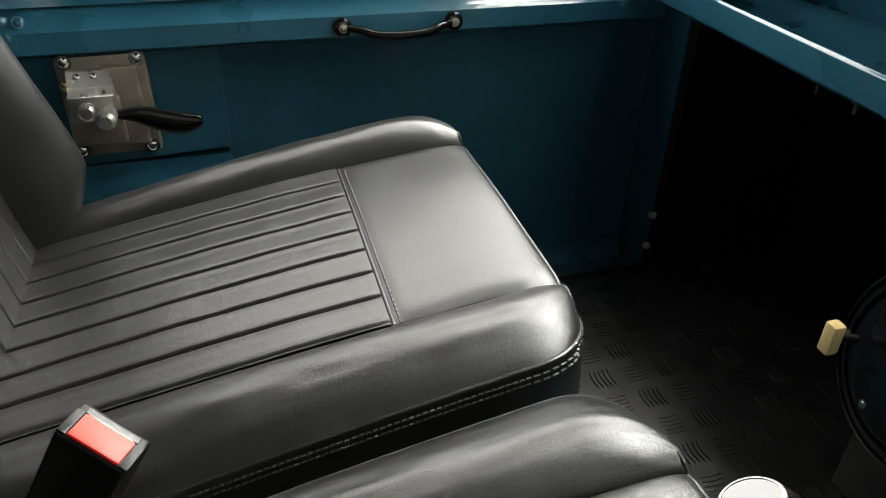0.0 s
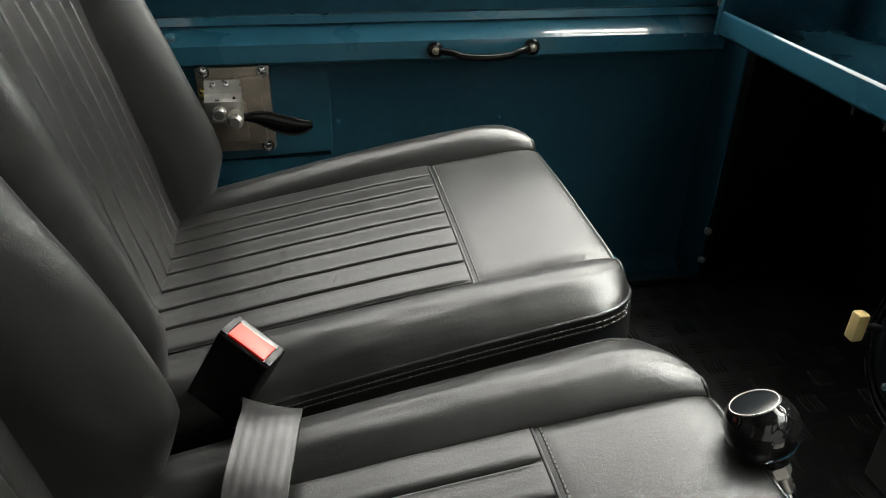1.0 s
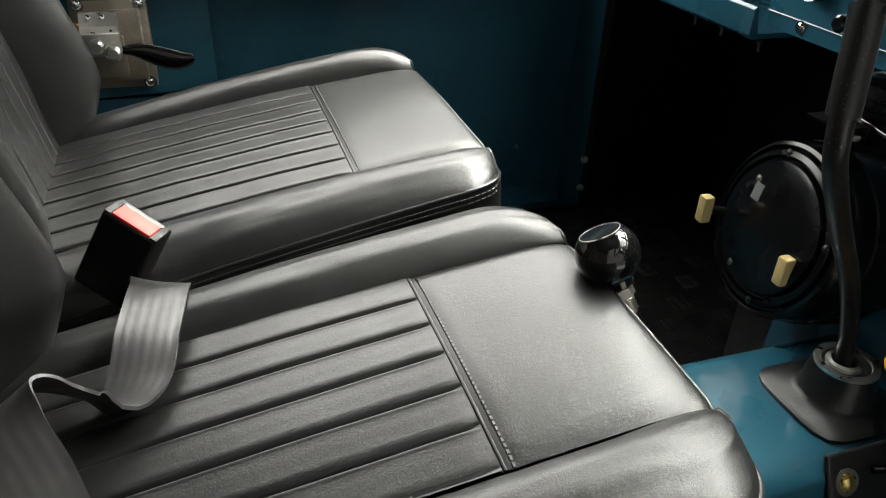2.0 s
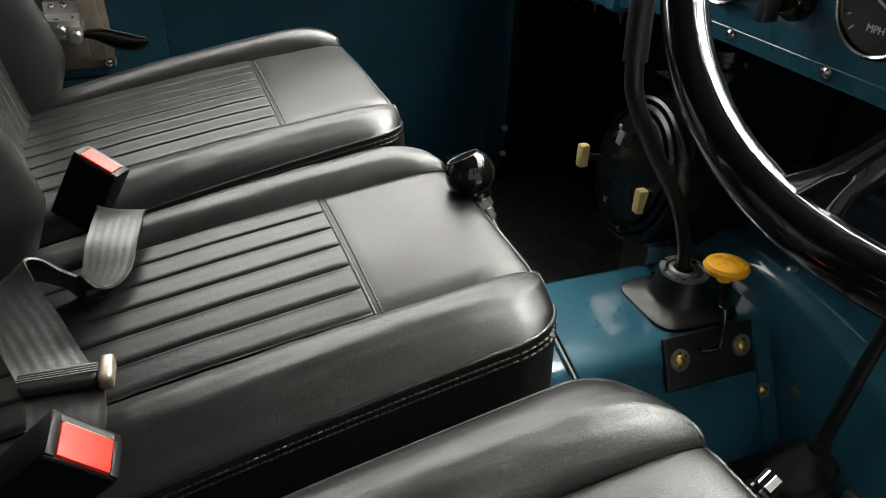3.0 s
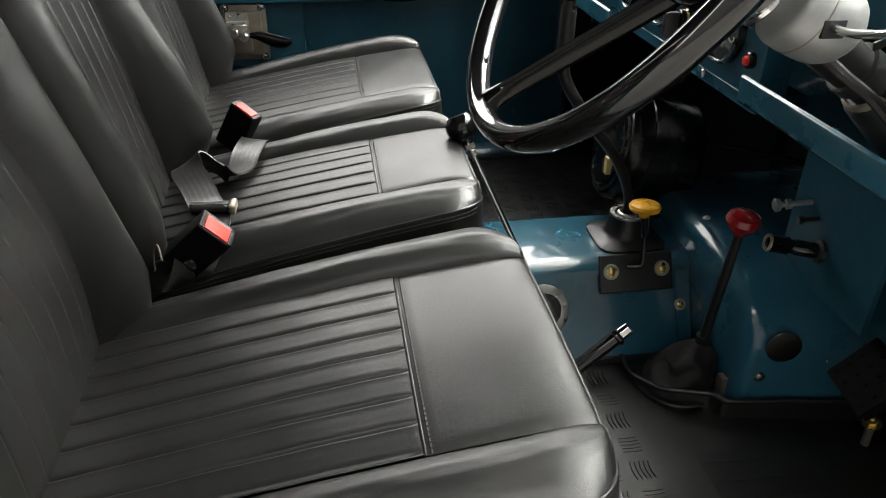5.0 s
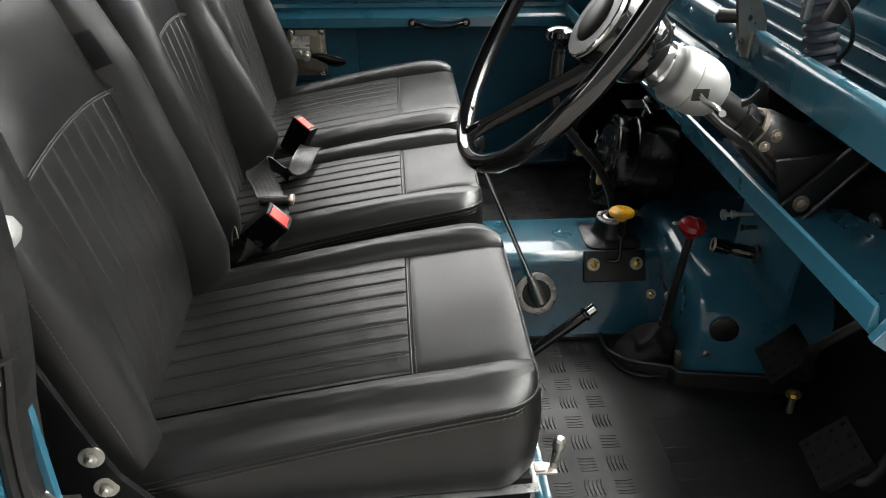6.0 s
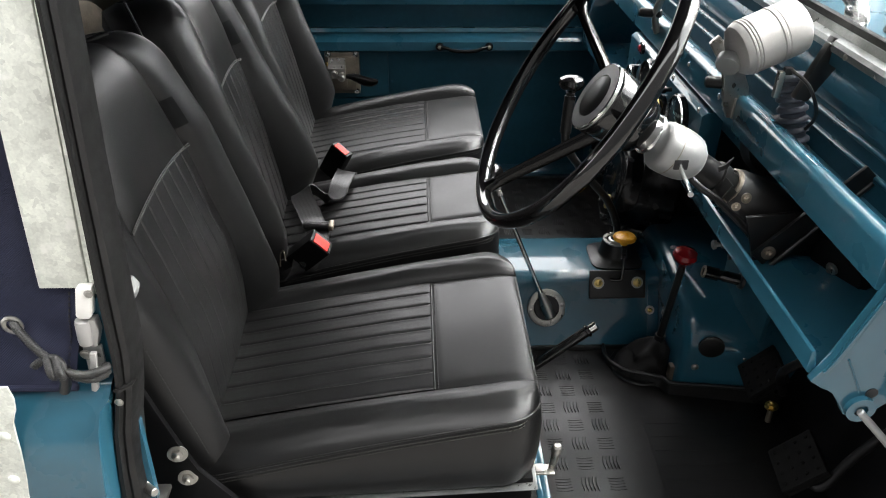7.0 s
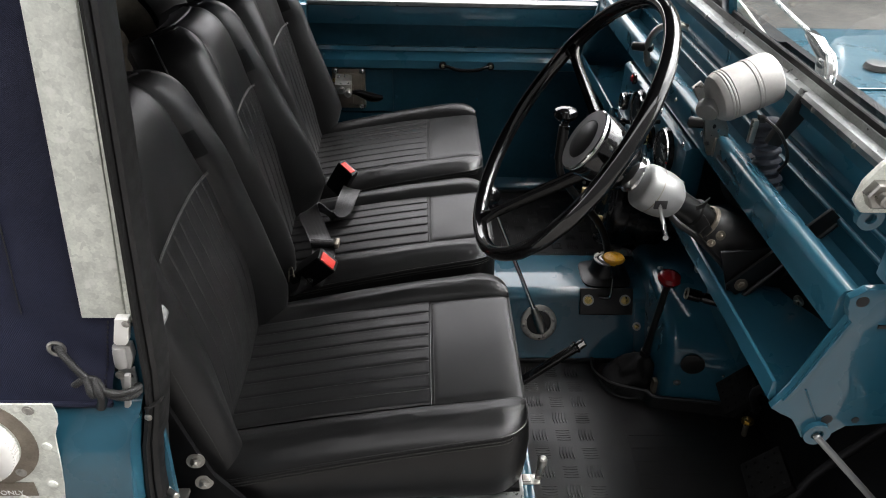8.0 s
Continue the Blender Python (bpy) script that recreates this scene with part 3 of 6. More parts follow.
def gauge(y, z, r, holder, marks):
    face = part("gauge", lathe([(r * 1.10, 0), (r * 1.12, 0.008), (r * 1.02, 0.013), (r, 0.011), (r, 0.006), (0, 0.006)], (0.658, y, z), (0, y, z), 40), BLACK_GLOSS, holder, "round dial with a chrome bezel")
    part("bezel", lathe([(r * 1.06, 0.011), (r * 1.05, 0.0142), (r * 1.0, 0.0135), (r * 1.01, 0.011)], (0.658, y, z), (0, y, z), 40, True), CHROME, face)
    part("dial", lathe([(r * 0.99, 0), (0, 0.0002)], (0.6515, y, z), (0, y, z), 40), DIAL, face)
    ticks = []
    for k in range(marks):
        a = radians(225 - 270 * k / (marks - 1))
        m = Matrix.Translation((0.6508, y, z)) @ Matrix.Rotation(a, 4, "X")
        ticks.append(box((0, r * 0.78, -0.0006), (0.0004, r * (0.93 if k % 2 == 0 else 0.87), 0.0006), 0, m=m))
    part("tick_marks", merge(*ticks), MARK, face, kind="stuff")
    part("needle", box((-0.001, -r * 0.15, -0.0011), (0.0, r * 0.72, 0.0011), 0, m=Matrix.Translation((0.6500, y, z)) @ Matrix.Rotation(radians(205), 4, "X")), MARK, face)
    lens = part("glass", lathe([(r * 1.0, 0), (r * 0.6, 0.0016), (0, 0.0022)], (0.6472, y, z), (0, y, z), 40), GLASS, face, "domed clear glass")
    lens.visible_shadow = False
    return face


def words(text, size, at, turn, mat, holder, name="lettering"):
    """Raised writing as a mesh under a thing or a part."""
    cu = bpy.data.curves.new("text", "FONT")
    cu.body, cu.size, cu.extrude, cu.align_x, cu.align_y = text, size, 0.0002, "CENTER", "CENTER"
    tmp = bpy.data.objects.new("text", cu)
    me = bpy.data.meshes.new_from_object(tmp)
    bpy.data.objects.remove(tmp)
    bm = bmesh.new()
    bm.from_mesh(me)
    bmesh.ops.transform(bm, matrix=Matrix.Translation(at) @ turn, verts=bm.verts[:])
    return part(name, bm, mat, holder)


READ_BACK = Matrix(((0, 0, -1, 0), (-1, 0, 0, 0), (0, 1, 0, 0), (0, 0, 0, 1)))
speedo = gauge(0.171, 0.556, 0.045, panel, 15)
words("MPH", 0.010, (0.6506, 0.171, 0.533), READ_BACK, MARK, speedo)
words("70", 0.010, (0.6506, 0.138, 0.546), READ_BACK, MARK, speedo)
odo = part("odometer", box((0.6500, 0.151, 0.560), (0.6512, 0.191, 0.570), 0.0003), DIAL, speedo)
for k in range(5):
    part("digit_bar", box((0.6496, 0.155 + k * 0.007, 0.562), (0.65005, 0.159 + k * 0.007, 0.568), 0.0002), MARK, odo)
second = gauge(0.385, 0.556, 0.045, panel, 11)
gauge(0.515, 0.530, 0.020, panel, 7)
switch = part("ignition_switch", lathe([(0.026, 0), (0.026, 0.006), (0.016, 0.010), (0.016, 0.022), (0.012, 0.024), (0, 0.024)], (0.658, 0.278, 0.540), (0, 0.278, 0.540), 28), BLACK_GLOSS, panel, "black ignition switch")
part("key_grip", box((0.612, 0.272, 0.515), (0.634, 0.284, 0.553), 0.003), BLACK_SATIN, switch)
part("collar", lathe([(0.018, 0), (0.018, 0.003)], (0.645, 0.278, 0.540), (0, 0.278, 0.540), 24), BRASS, switch)
for y, z, r in ((0.315, 0.602, 0.010), (0.245, 0.590, 0.008), (0.455, 0.500, 0.009)):
    part("knob", lathe([(r * 0.6, 0), (r * 0.6, 0.010), (r, 0.013), (r, 0.022), (r * 0.7, 0.025), (0, 0.025)], (0.658, y, z), (0, y, z), 20), BLACK_GLOSS, panel, "round black switch knob")
lamp = part("warning_lamp", lathe([(0.014, 0), (0.014, 0.006), (0.010, 0.008), (0, 0.008)], (0.658, 0.47, 0.605), (0, 0.47, 0.605), 24), BLACK_GLOSS, panel)
part("lens", lathe([(0.009, 0), (0.006, 0.004), (0, 0.005)], (0.650, 0.47, 0.605), (0, 0.47, 0.605), 20), REDKNOB, lamp, "dark red lens")
lamp = part("warning_lamp", lathe([(0.011, 0), (0.011, 0.006), (0.008, 0.008), (0, 0.008)], (0.658, 0.095, 0.531), (0, 0.095, 0.531), 24), BLACK_GLOSS, panel)
part("lens", lathe([(0.007, 0), (0.005, 0.004), (0, 0.005)], (0.650, 0.095, 0.531), (0, 0.095, 0.531), 20), RED, lamp, "orange-red lens")

# ---- seats ----
SLOPE = radians(9.5)
CUSHION_AT = Vector((-0.150, 0, 0.288))
CL, CN = Vector((math.cos(SLOPE), 0, math.sin(SLOPE))), Vector((-math.sin(SLOPE), 0, math.cos(SLOPE)))
BACK_AT = Vector((-0.138, 0, 0.292))
BS, BN = Vector((-0.2607, 0, 0.9654)), Vector((0.9654, 0, 0.2607))
LF, LP = 0.472, 0.318
PITCH = 0.0345


def pleat(u, half):
    """Flat flutes, slightly crowned, parted by narrow sewn grooves."""
    f = ((u + half) / PITCH) % 1.0
    d = min(f, 1 - f) * PITCH
    return 0.0006 * math.sin(math.pi * f) - 0.0030 * math.exp(-(d / 0.0013) ** 2) + 0.0006 * math.exp(-((d - 0.0036) / 0.0014) ** 2)


def flute_lines(flutes, edge):
    """Columns across a fluted panel, closer together at the grooves."""
    out = []
    for k in range(flutes):
        out += [(-flutes / 2 + k + f) * PITCH for f in (0.0, 0.022, 0.045, 0.07, 0.1, 0.14, 0.30, 0.5, 0.70, 0.86, 0.9, 0.93, 0.955, 0.978)]
    return [-edge] + [u for u in out[1:] if abs(u) < edge - 0.0005] + [edge]


def wob(x, y, z, s, a):
    return a * noise.noise(Vector((x * s, y * s, z * s)))


def front_seat(yc, half, wide, flutes, label, seed, LF=0.472, swell=((0.006, 0.0), (0.036, 0.004)), recess=0.034, puff=(0.012, 0.016), hem=0.168, foot=1.0, reach=0.30):
    """A seat with fluted centre panels; half: half the fluted panel, wide: half the whole width."""
    seat = thing("front_seat", (0.05, yc, 0.19), label, "seat", "front seats")
    edge = half + 0.002

    def side(l):
        r = 0.055
        return wide - (0.0 if l < LF - r else r - math.sqrt(max(0, r * r - (l - LF + r) ** 2)))

    def drop(l):
        t = min(1.0, max(0.0, (l - (LF - 0.045)) / 0.045))
        return 0.009 * (1 - math.sqrt(max(0.0, 1 - t * t)))

    def cpoint(u, l, h):
        p = CUSHION_AT + CL * l + CN * h
        return Vector((p.x, yc + u, p.z))

    def h_mid(u, l):
        return 0.004 * (1 - (u / edge) ** 2) + 0.005 * math.sin(min(1, max(0, l) / LF) * math.pi) - drop(l)

    def fluted(u, l):
        k = min(1.0, max(0.0, (LP - l) / 0.006)) * min(1.0, max(0.0, (edge - abs(u)) / 0.006))
        return cpoint(u, l, h_mid(u, l) + pleat(u, half) * k + wob(u, l, seed, 18, 0.0009))

    def plain(u, l):
        k = min(1, (l - LP) / 0.012) * min(1, (edge - abs(u)) / 0.010)
        return cpoint(u, l, h_mid(u, l) + 0.003 * k - 0.002 + wob(u, l, seed + 3, 12, 0.0014) * k)

    cushion_u = flute_lines(flutes, edge)
    ls = [LP - 0.375 + 0.375 * k / 46 for k in range(47)]

    def bolster(sgn):
        def fn(q, l):
            w = side(l)
            u = edge + (w - edge) * q
            near = max(0.0, (l - LF + 0.075) / 0.075)
            bulge = puff[sgn > 0] * (math.sin(math.pi * min(1.0, q * 1.0) ** 0.8) ** 0.9) * (0.5 + 0.5 * min(1, max(0, l) / 0.3)) * (1 - 0.5 * near ** 2)
            fall = (0.031 - 0.026 * min(1.0, max(0.0, l) / 0.42) + 0.004 * near ** 2) * (1 - math.sqrt(max(0.0, 1 - 0.985 * (max(0, q - 0.30) / 0.70) ** 2.2)))
            crease = 0.0065 * math.exp(-(q / 0.075)) * (0.35 + 0.65 * min(1, max(0, l) / 0.35)) * (1 - 0.8 * min(1.0, near * 1.4))
            h = h_mid(edge, l) + bulge - fall - crease
            h += wob(q * 0.2, l * sgn, seed + 7, 30, 0.0010) * math.sin(math.pi * q) + wob(q * 0.9, l, seed + 9, 9, 0.0016) * math.sin(math.pi * q)
            h += 0.0012 * math.sin(l * 150 + 6 * wob(q, l, seed, 9, 1.0)) * math.exp(-((q - 0.10) / 0.10) ** 2) * max(0, wob(l, q, seed + 21, 9, 1.6))
            return cpoint(sgn * u, l, h)
        return fn

    ll = span(-0.06, LF - 0.06, 44) + [LF - 0.06 + 0.06 * math.sin(math.pi / 2 * k / 12) for k in range(1, 13)]
    cush = part("cushion", grid(fluted, cushion_u, ls), VINYL, seat, "black vinyl cushion with fluted panel")
    lfront = [LP + (LF - 0.06 - LP) * k / 16 for k in range(17)] + [LF - 0.06 + 0.06 * math.sin(math.pi / 2 * k / 8) for k in range(1, 9)]
    part("front_panel", grid(plain, span(-edge, edge, 36), lfront), VINYL, cush)
    rims = {}
    for sgn in (-1, 1):
        fn = bolster(sgn)
        part("bolster", grid(fn, [(q / 22) ** 1.25 for q in range(23)], ll), VINYL, cush)
        rims[sgn] = [fn(1.0, l) for l in ll]
    # outline of the rim: back left, round the front, back right
    fronts = [plain(u, LF) for u in span(-edge, edge, 24)]
    cornerL = [bolster(-1)(q, LF) for q in (0.85, 0.7, 0.5, 0.3, 0.15)]
    cornerR = [bolster(1)(q, LF) for q in (0.15, 0.3, 0.5, 0.7, 0.85)]
    rim = rims[-1] + cornerL + fronts + cornerR + rims[1][::-1]
    sk = bmesh.new()
    rows = []
    for p in rim:
        out = Vector((max(0.0, p.x - 0.26) * 0.9, (p.y - yc) * 0.25, 0))
        out = out.normalized() if out.length > 1e-5 else Vector((0, 0, 0))
        low = hem + (-0.05 if hem > 0.2 else 0.04) * max(0, (0.30 - p.x))
        col = []
        for f, o in ((0, 0.0), (0.06, 0.003), (0.3, 0.006), (0.6, 0.006), (0.9, 0.003), (1.0, -0.004)):
            q = p.lerp(Vector((p.x, p.y, low)), f) + out * (o + wob(p.x * 2, p.y * 2, f * 2 + seed, 7, 0.004) * math.sin(math.pi * f))
            col.append(sk.verts.new(q))
        rows.append(col)
    for a, b in zip(rows, rows[1:]):
        for k in range(5):
            sk.faces.new((a[k], a[k + 1], b[k + 1], b[k]))
    part("skirt", sk, VINYL, cush)
    part("piping", tube([p + Vector((0, 0, 0.0002)) for p in rim[2:-2]], 0.0018, 8), VINYL, cush, "black piping")
    part("cross_seam", tube([plain(u, LP + 0.002) - CN * 0.0002 for u in span(-edge, edge, 20)], 0.0014, 8), VINYL, cush)
    seam = [plain(u, LP + 0.0068) - CN * 0.0008 for u in span(-edge, edge, 46)]
    low = [p + Vector((0, (0.0040 if p.y > yc else -0.0040) if p.x < 0.29 else 0, -0.0056)) for p in rim[4:-4]]
    fine = []
    for a, b in zip(low, low[1:]):
        k = max(1, int((b - a).length / 0.0048))
        fine += [a.lerp(b, j / k) for j in range(k)]
    second = [p + Vector((0, (0.0012 if p.y > yc else -0.0012) if p.x < 0.29 else 0, -0.0050)) for p in fine]
    rim_thread = RIM_THREAD if hem > 0.2 else THREAD
    for line, thread in ((seam, STITCH), (fine, rim_thread), (second, rim_thread)):
      sb = bmesh.new()
      for a, b in ((a.lerp(b, 0.12), a.lerp(b, 0.78)) for a, b in zip(line, line[1:])):
        s = (b - a).cross(Vector((0, 0, 1)))
        s = s.normalized() * 0.0009 if s.length > 1e-7 else Vector((0, 0.0006, 0))
        up = Vector((0, 0, 0.0016)) + Vector((0.001, 0, 0))
        vs = [sb.verts.new(a - s), sb.verts.new(a + s), sb.verts.new(b + s), sb.verts.new(b - s)]
        tp = [sb.verts.new(v.co + up) for v in vs]
        sb.faces.new(tp)
        for k in range(4):
            sb.faces.new((vs[k], vs[(k + 1) % 4], tp[(k + 1) % 4], tp[k]))
      part("stitching", sb, thread, cush, "dark grey stitching", kind="stuff")

    # backrest
    TOP, ARC = 0.535, 0.336

    def bpoint(u, s, h):
        p = BACK_AT + BS * s + BN * h
        return Vector((p.x, yc + u, p.z))

    def narrow(s):
        return 1 - 0.28 * max(0.0, (s - ARC) / (TOP - ARC))

    def roll(s):
        t = max(0.0, (s - (TOP - 0.07)) / 0.07)
        return 0.05 * (1 - math.sqrt(max(0.0, 1 - t * t)))

    def dent(s):
        """The hollow at the foot of the backrest."""
        return recess * (1 - min(1.0, max(0.0, s) / reach)) ** 1.6

    def arc(u):
        return ARC + 0.014 * (1 - (u / edge) ** 2)

    def b_fluted(u, f):
        s = -0.05 + (arc(u) + 0.05) * f
        k = min(1.0, max(0.0, (1 - f) / 0.03)) * min(1.0, max(0.0, (edge - abs(u)) / 0.006))
        return bpoint(u, s, 0.004 * (1 - (u / edge) ** 2) - dent(s) + pleat(u, half) * 0.8 * k * (foot + (1 - foot) * f ** 1.5) + wob(u, s, seed + 12, 15, 0.002))

    def b_plain(u, f):
        s = arc(u) + (TOP - arc(u)) * f
        x = u * narrow(s)
        return bpoint(x, s, 0.004 * (1 - (u / edge) ** 2) + (0.002 + 0.006 * math.sin(math.pi * f) + wob(u, s, seed + 14, 10, 0.003)) * (1 - (u / edge) ** 4) - 0.004 * (u / edge) ** 8 - roll(s))

    def b_bolster(sgn):
        def fn(q, s):
            a, w = edge * narrow(s), wide * (1 - 0.10 * max(0.0, (s - 0.30) / (TOP - 0.30)))
            cr = 0.062
            w -= cr - math.sqrt(max(0.0, cr * cr - max(0.0, s - TOP + cr) ** 2))
            u = a - 0.006 + max(0.018, w - a + 0.006) * q
            base, hump = swell[sgn > 0]
            tuck = 0.30 + 0.70 * min(1.0, max(0.0, (s + 0.012) / 0.065)) ** 0.7
            puffed = (base + hump * math.exp(-((s - 0.09) / 0.17) ** 2)) * tuck
            bulge = puffed * (math.sin(math.pi * min(1.0, q * 0.95)) ** 0.8) * (1 - 0.6 * max(0, (s - 0.36) / (TOP - 0.36)) ** 1.3)
            fall = 0.055 * (1 - math.sqrt(max(0.0, 1 - (max(0, q - 0.45) / 0.55) ** 2.2)))
            crease = 0.005 * math.exp(-(q / 0.05))
            hollow = dent(s) * (1 - min(1.0, q / 0.55)) ** 1.2
            return bpoint(sgn * u, s, bulge - fall - crease - hollow - roll(s) * (1 - 0.4 * q) + wob(q * 0.4, s * sgn, seed + 17, 10, 0.003) * math.sin(math.pi * q))
        return fn

    back = part("backrest", grid(b_fluted, flute_lines(flutes, edge), span(0, 1, 30)), VINYL, seat, "black vinyl backrest with fluted panel")
    sr = span(0, 0.72, 14) + [0.72 + 0.28 * math.sin(math.pi / 2 * k / 10) for k in range(1, 11)]
    part("head_panel", grid(b_plain, span(-edge, edge, 30), sr), VINYL, back)
    ss = span(-0.05, TOP - 0.07, 36) + [TOP - 0.07 + 0.07 * math.sin(math.pi / 2 * k / 10) for k in range(1, 11)]
    brims = {}
    for sgn in (-1, 1):
        fn = b_bolster(sgn)
        part("bolster", grid(fn, [q / 16 for q in range(17)], ss), VINYL, back)
        brims[sgn] = [fn(1.0, s) for s in ss]
    topL = [b_bolster(-1)(q, TOP) for q in (0.8, 0.5, 0.2)]
    topR = [b_bolster(1)(q, TOP) for q in (0.2, 0.5, 0.8)]
    crown = [b_plain(u, 1.0) for u in span(-edge, edge, 16)]
    loop = brims[-1] + topL + crown + topR + brims[1][::-1]
    rear = bmesh.new()
    cols = []
    for p in loop:
        mid = Vector((0, (p.y - yc), 0))
        cols.append([rear.verts.new(p - BN * d - mid * k - BS * e) for d, k, e in ((0, 0, 0), (0.012, -0.01, -0.004), (0.045, 0.02, 0.004), (0.062, 0.12, 0.03))])
    for a, b in zip(cols, cols[1:]):
        for k in range(3):
            rear.faces.new((a[k], a[k + 1], b[k + 1], b[k]))
    rear.faces.new([c[3] for c in cols])
    part("rear_shell", rear, VINYL, back)
    part("piping", tube(loop[2:-2], 0.0032, 8), VINYL, back, "black piping")
    bs = bmesh.new()
    for sgn in (-1, 1):
        fn = b_bolster(sgn)
        k = 64
        for j in range(k):
            s0 = 0.01 + (TOP - 0.09) * j / k
            a, b = fn(0.90, s0), fn(0.90, s0 + 0.0038)
            n = (fn(0.90, s0 + 0.004) - a).cross(fn(0.84, s0) - a).normalized()
            n = n if n.dot(BN) > 0 else -n
            w = (b - a).cross(n).normalized() * 0.0008
            tp = [bs.verts.new(v + n * 0.0009) for v in (a - w, a + w, b + w, b - w)]
            lo = [bs.verts.new(v - n * 0.0006) for v in (a - w, a + w, b + w, b - w)]
            bs.faces.new(tp)
            for q in range(4):
                bs.faces.new((lo[q], lo[(q + 1) % 4], tp[(q + 1) % 4], tp[q]))
    part("stitching", bs, THREAD, back, "grey stitching", kind="stuff")
    for gap, r in ((0.0, 0.0011), (0.0034, 0.0009)):
        arch = []
        for u in span(-edge, edge, 120):
            k = 1 - (u / edge) ** 2
            arch.append(bpoint(u, arc(u) + 0.0012 + gap, 0.0050 + 0.004 * k + wob(u, arc(u), seed + 14, 10, 0.002) * k + 0.0003 * math.sin(u * 1400)))
        part("arch_cord", tube(arch, r, 7), ARCH_THREAD, back, "grey stitched arch cord", 60)
    part("fabric_tag", merge(grid(lambda a, b: b_bolster(1)(0.0 + a * 0.15, 0.372 + b * 0.050) + BN * (0.004 - 0.0025 * a), span(0, 1, 4), span(0, 1, 5))), NEAR_BLACK, back, "small black sewn tag")
    return seat


front_seat(0.687, 0.137, 0.222, 8, "black vinyl passenger seat with fluted centre panel beside the door", 1.0, 0.462, ((0.03, 0.01), (0.046, 0.018)), 0.012, (0.012, 0.022))
front_seat(0.245, 0.102, 0.186, 6, "narrow black vinyl middle seat with fluted centre panel", 5.3, 0.459, ((0.026, 0.008), (0.034, 0.036)), 0.022)
# foot=0.0 flattens the driver's lower back flutes, standing in for shade there.
driver = front_seat(-0.214, 0.137, 0.222, 8, "black vinyl driver's seat with creased bolsters beside the open doorway", 9.1, hem=0.222, foot=0.0, reach=0.17)

# seat box under the cushions
sbox = thing("seat_box", (0.05, 0.24, -0.03), "teal blue painted steel seat box under the seats", "seat box", kind="structure")
part("front_panel", box((0.325, -0.50, -0.006), (0.335, 1.02, 0.168), 0.002), BLUE, sbox)
part("top_panel", box((-0.30, -0.50, 0.150), (0.3245, 1.02, 0.1675), 0.002), BLACK_SATIN, sbox)
part("end_panel", box((-0.30, -0.512, -0.03), (0.335, -0.5005, 0.168), 0.002), BLUE, sbox)
part("end_panel", box((-0.30, 1.0205, -0.03), (0.335, 1.03, 0.168), 0.002), BLUE, sbox)
part("flange", box((0.3355, -0.50, 0.140), (0.350, 0.16, 0.152), 0.002), BLUE, sbox)
part("retaining_clip", merge(box((0.318, -0.396, 0.200), (0.352, -0.376, 0.2035), 0.0015), box((0.322, -0.394, 0.2035), (0.336, -0.378, 0.207), 0.0015), rod((0.349, -0.383, 0.202), (0.352, -0.385, 0.240), 0.0055, 0.0065, 14), rod((0.352, -0.385, 0.239), (0.353, -0.386, 0.256), 0.0085, 0.0075, 16, 0.003)), ZINC, sbox, "pale zinc seat retaining clip")
part("base_board", box((-0.14, -0.426, 0.168), (0.312, 0.01, 0.230), 0.003), NEAR_BLACK, sbox, "black seat base board")
part("base_edge", merge(prism([(-0.08, 0.1995), (-0.08, 0.2008), (0.318, 0.2215), (0.318, 0.2202)], "y", -0.4405, -0.4265), box((0.3125, -0.4265, 0.2202), (0.3185, 0.0, 0.2215), 0.0004)), ALLOY, sbox, "thin bright base edge")
for y in (0.05, 0.16):
    screw((0.336, y, 0.135), (1, 0, 0.2), 0.006, sbox, ZINC)

# backrest hinge plate with its bolts
hinge = thing("seat_hinge_bracket", (-0.19, -0.462, 0.168), "black steel backrest hinge bracket with zinc bolts", "bracket")
part("plate", prism([(-0.30, 0.168), (-0.12, 0.168), (-0.10, 0.215), (-0.165, 0.305), (-0.185, 0.365), (-0.215, 0.47), (-0.235, 0.47), (-0.225, 0.36), (-0.24, 0.30)], "y", -0.466, -0.458, 0.001), NEAR_BLACK, hinge)
for z, x in ((0.341, -0.186), (0.294, -0.180)):
    hexbolt((x, -0.466, z), (0.15, -1, 0.1), 0.008, hinge, ZINC)


# ---- steering wheel and column ----
AX = Vector((0.839, 0, -0.545))            # down the column
WUP = Vector((0.545, 0, 0.839))            # up in the wheel's plane
WC = Vector((0.366, -0.170, 0.754))
WR = 0.211
wheel = thing("steering_wheel", tuple(WC), "glossy black three-spoke steering wheel with silver-ringed hub", "steering wheel")


rim = bmesh.new()
rings = []
for k in range(96):
    a = 2 * math.pi * k / 96
    out = WUP * math.cos(a) + Vector((0, 1, 0)) * math.sin(a)
    ring = []
    for j in range(16):
        b = 2 * math.pi * j / 16
        r = 0.0108 + (0.0012 * math.sin(k * math.pi / 2) if math.sin(b) > 0.55 else 0)
        ring.append(rim.verts.new(WC + out * (WR + 0.010 + r * math.cos(b)) + AX * (0.0128 * math.sin(b))))
    rings.append(ring)
for k in range(96):
    p, q = rings[k], rings[(k + 1) % 96]
    for j in range(16):
        rim.faces.new((p[j], p[(j + 1) % 16], q[(j + 1) % 16], q[j]))
part("rim", rim, BLACK_GLOSS, wheel, angle=80)
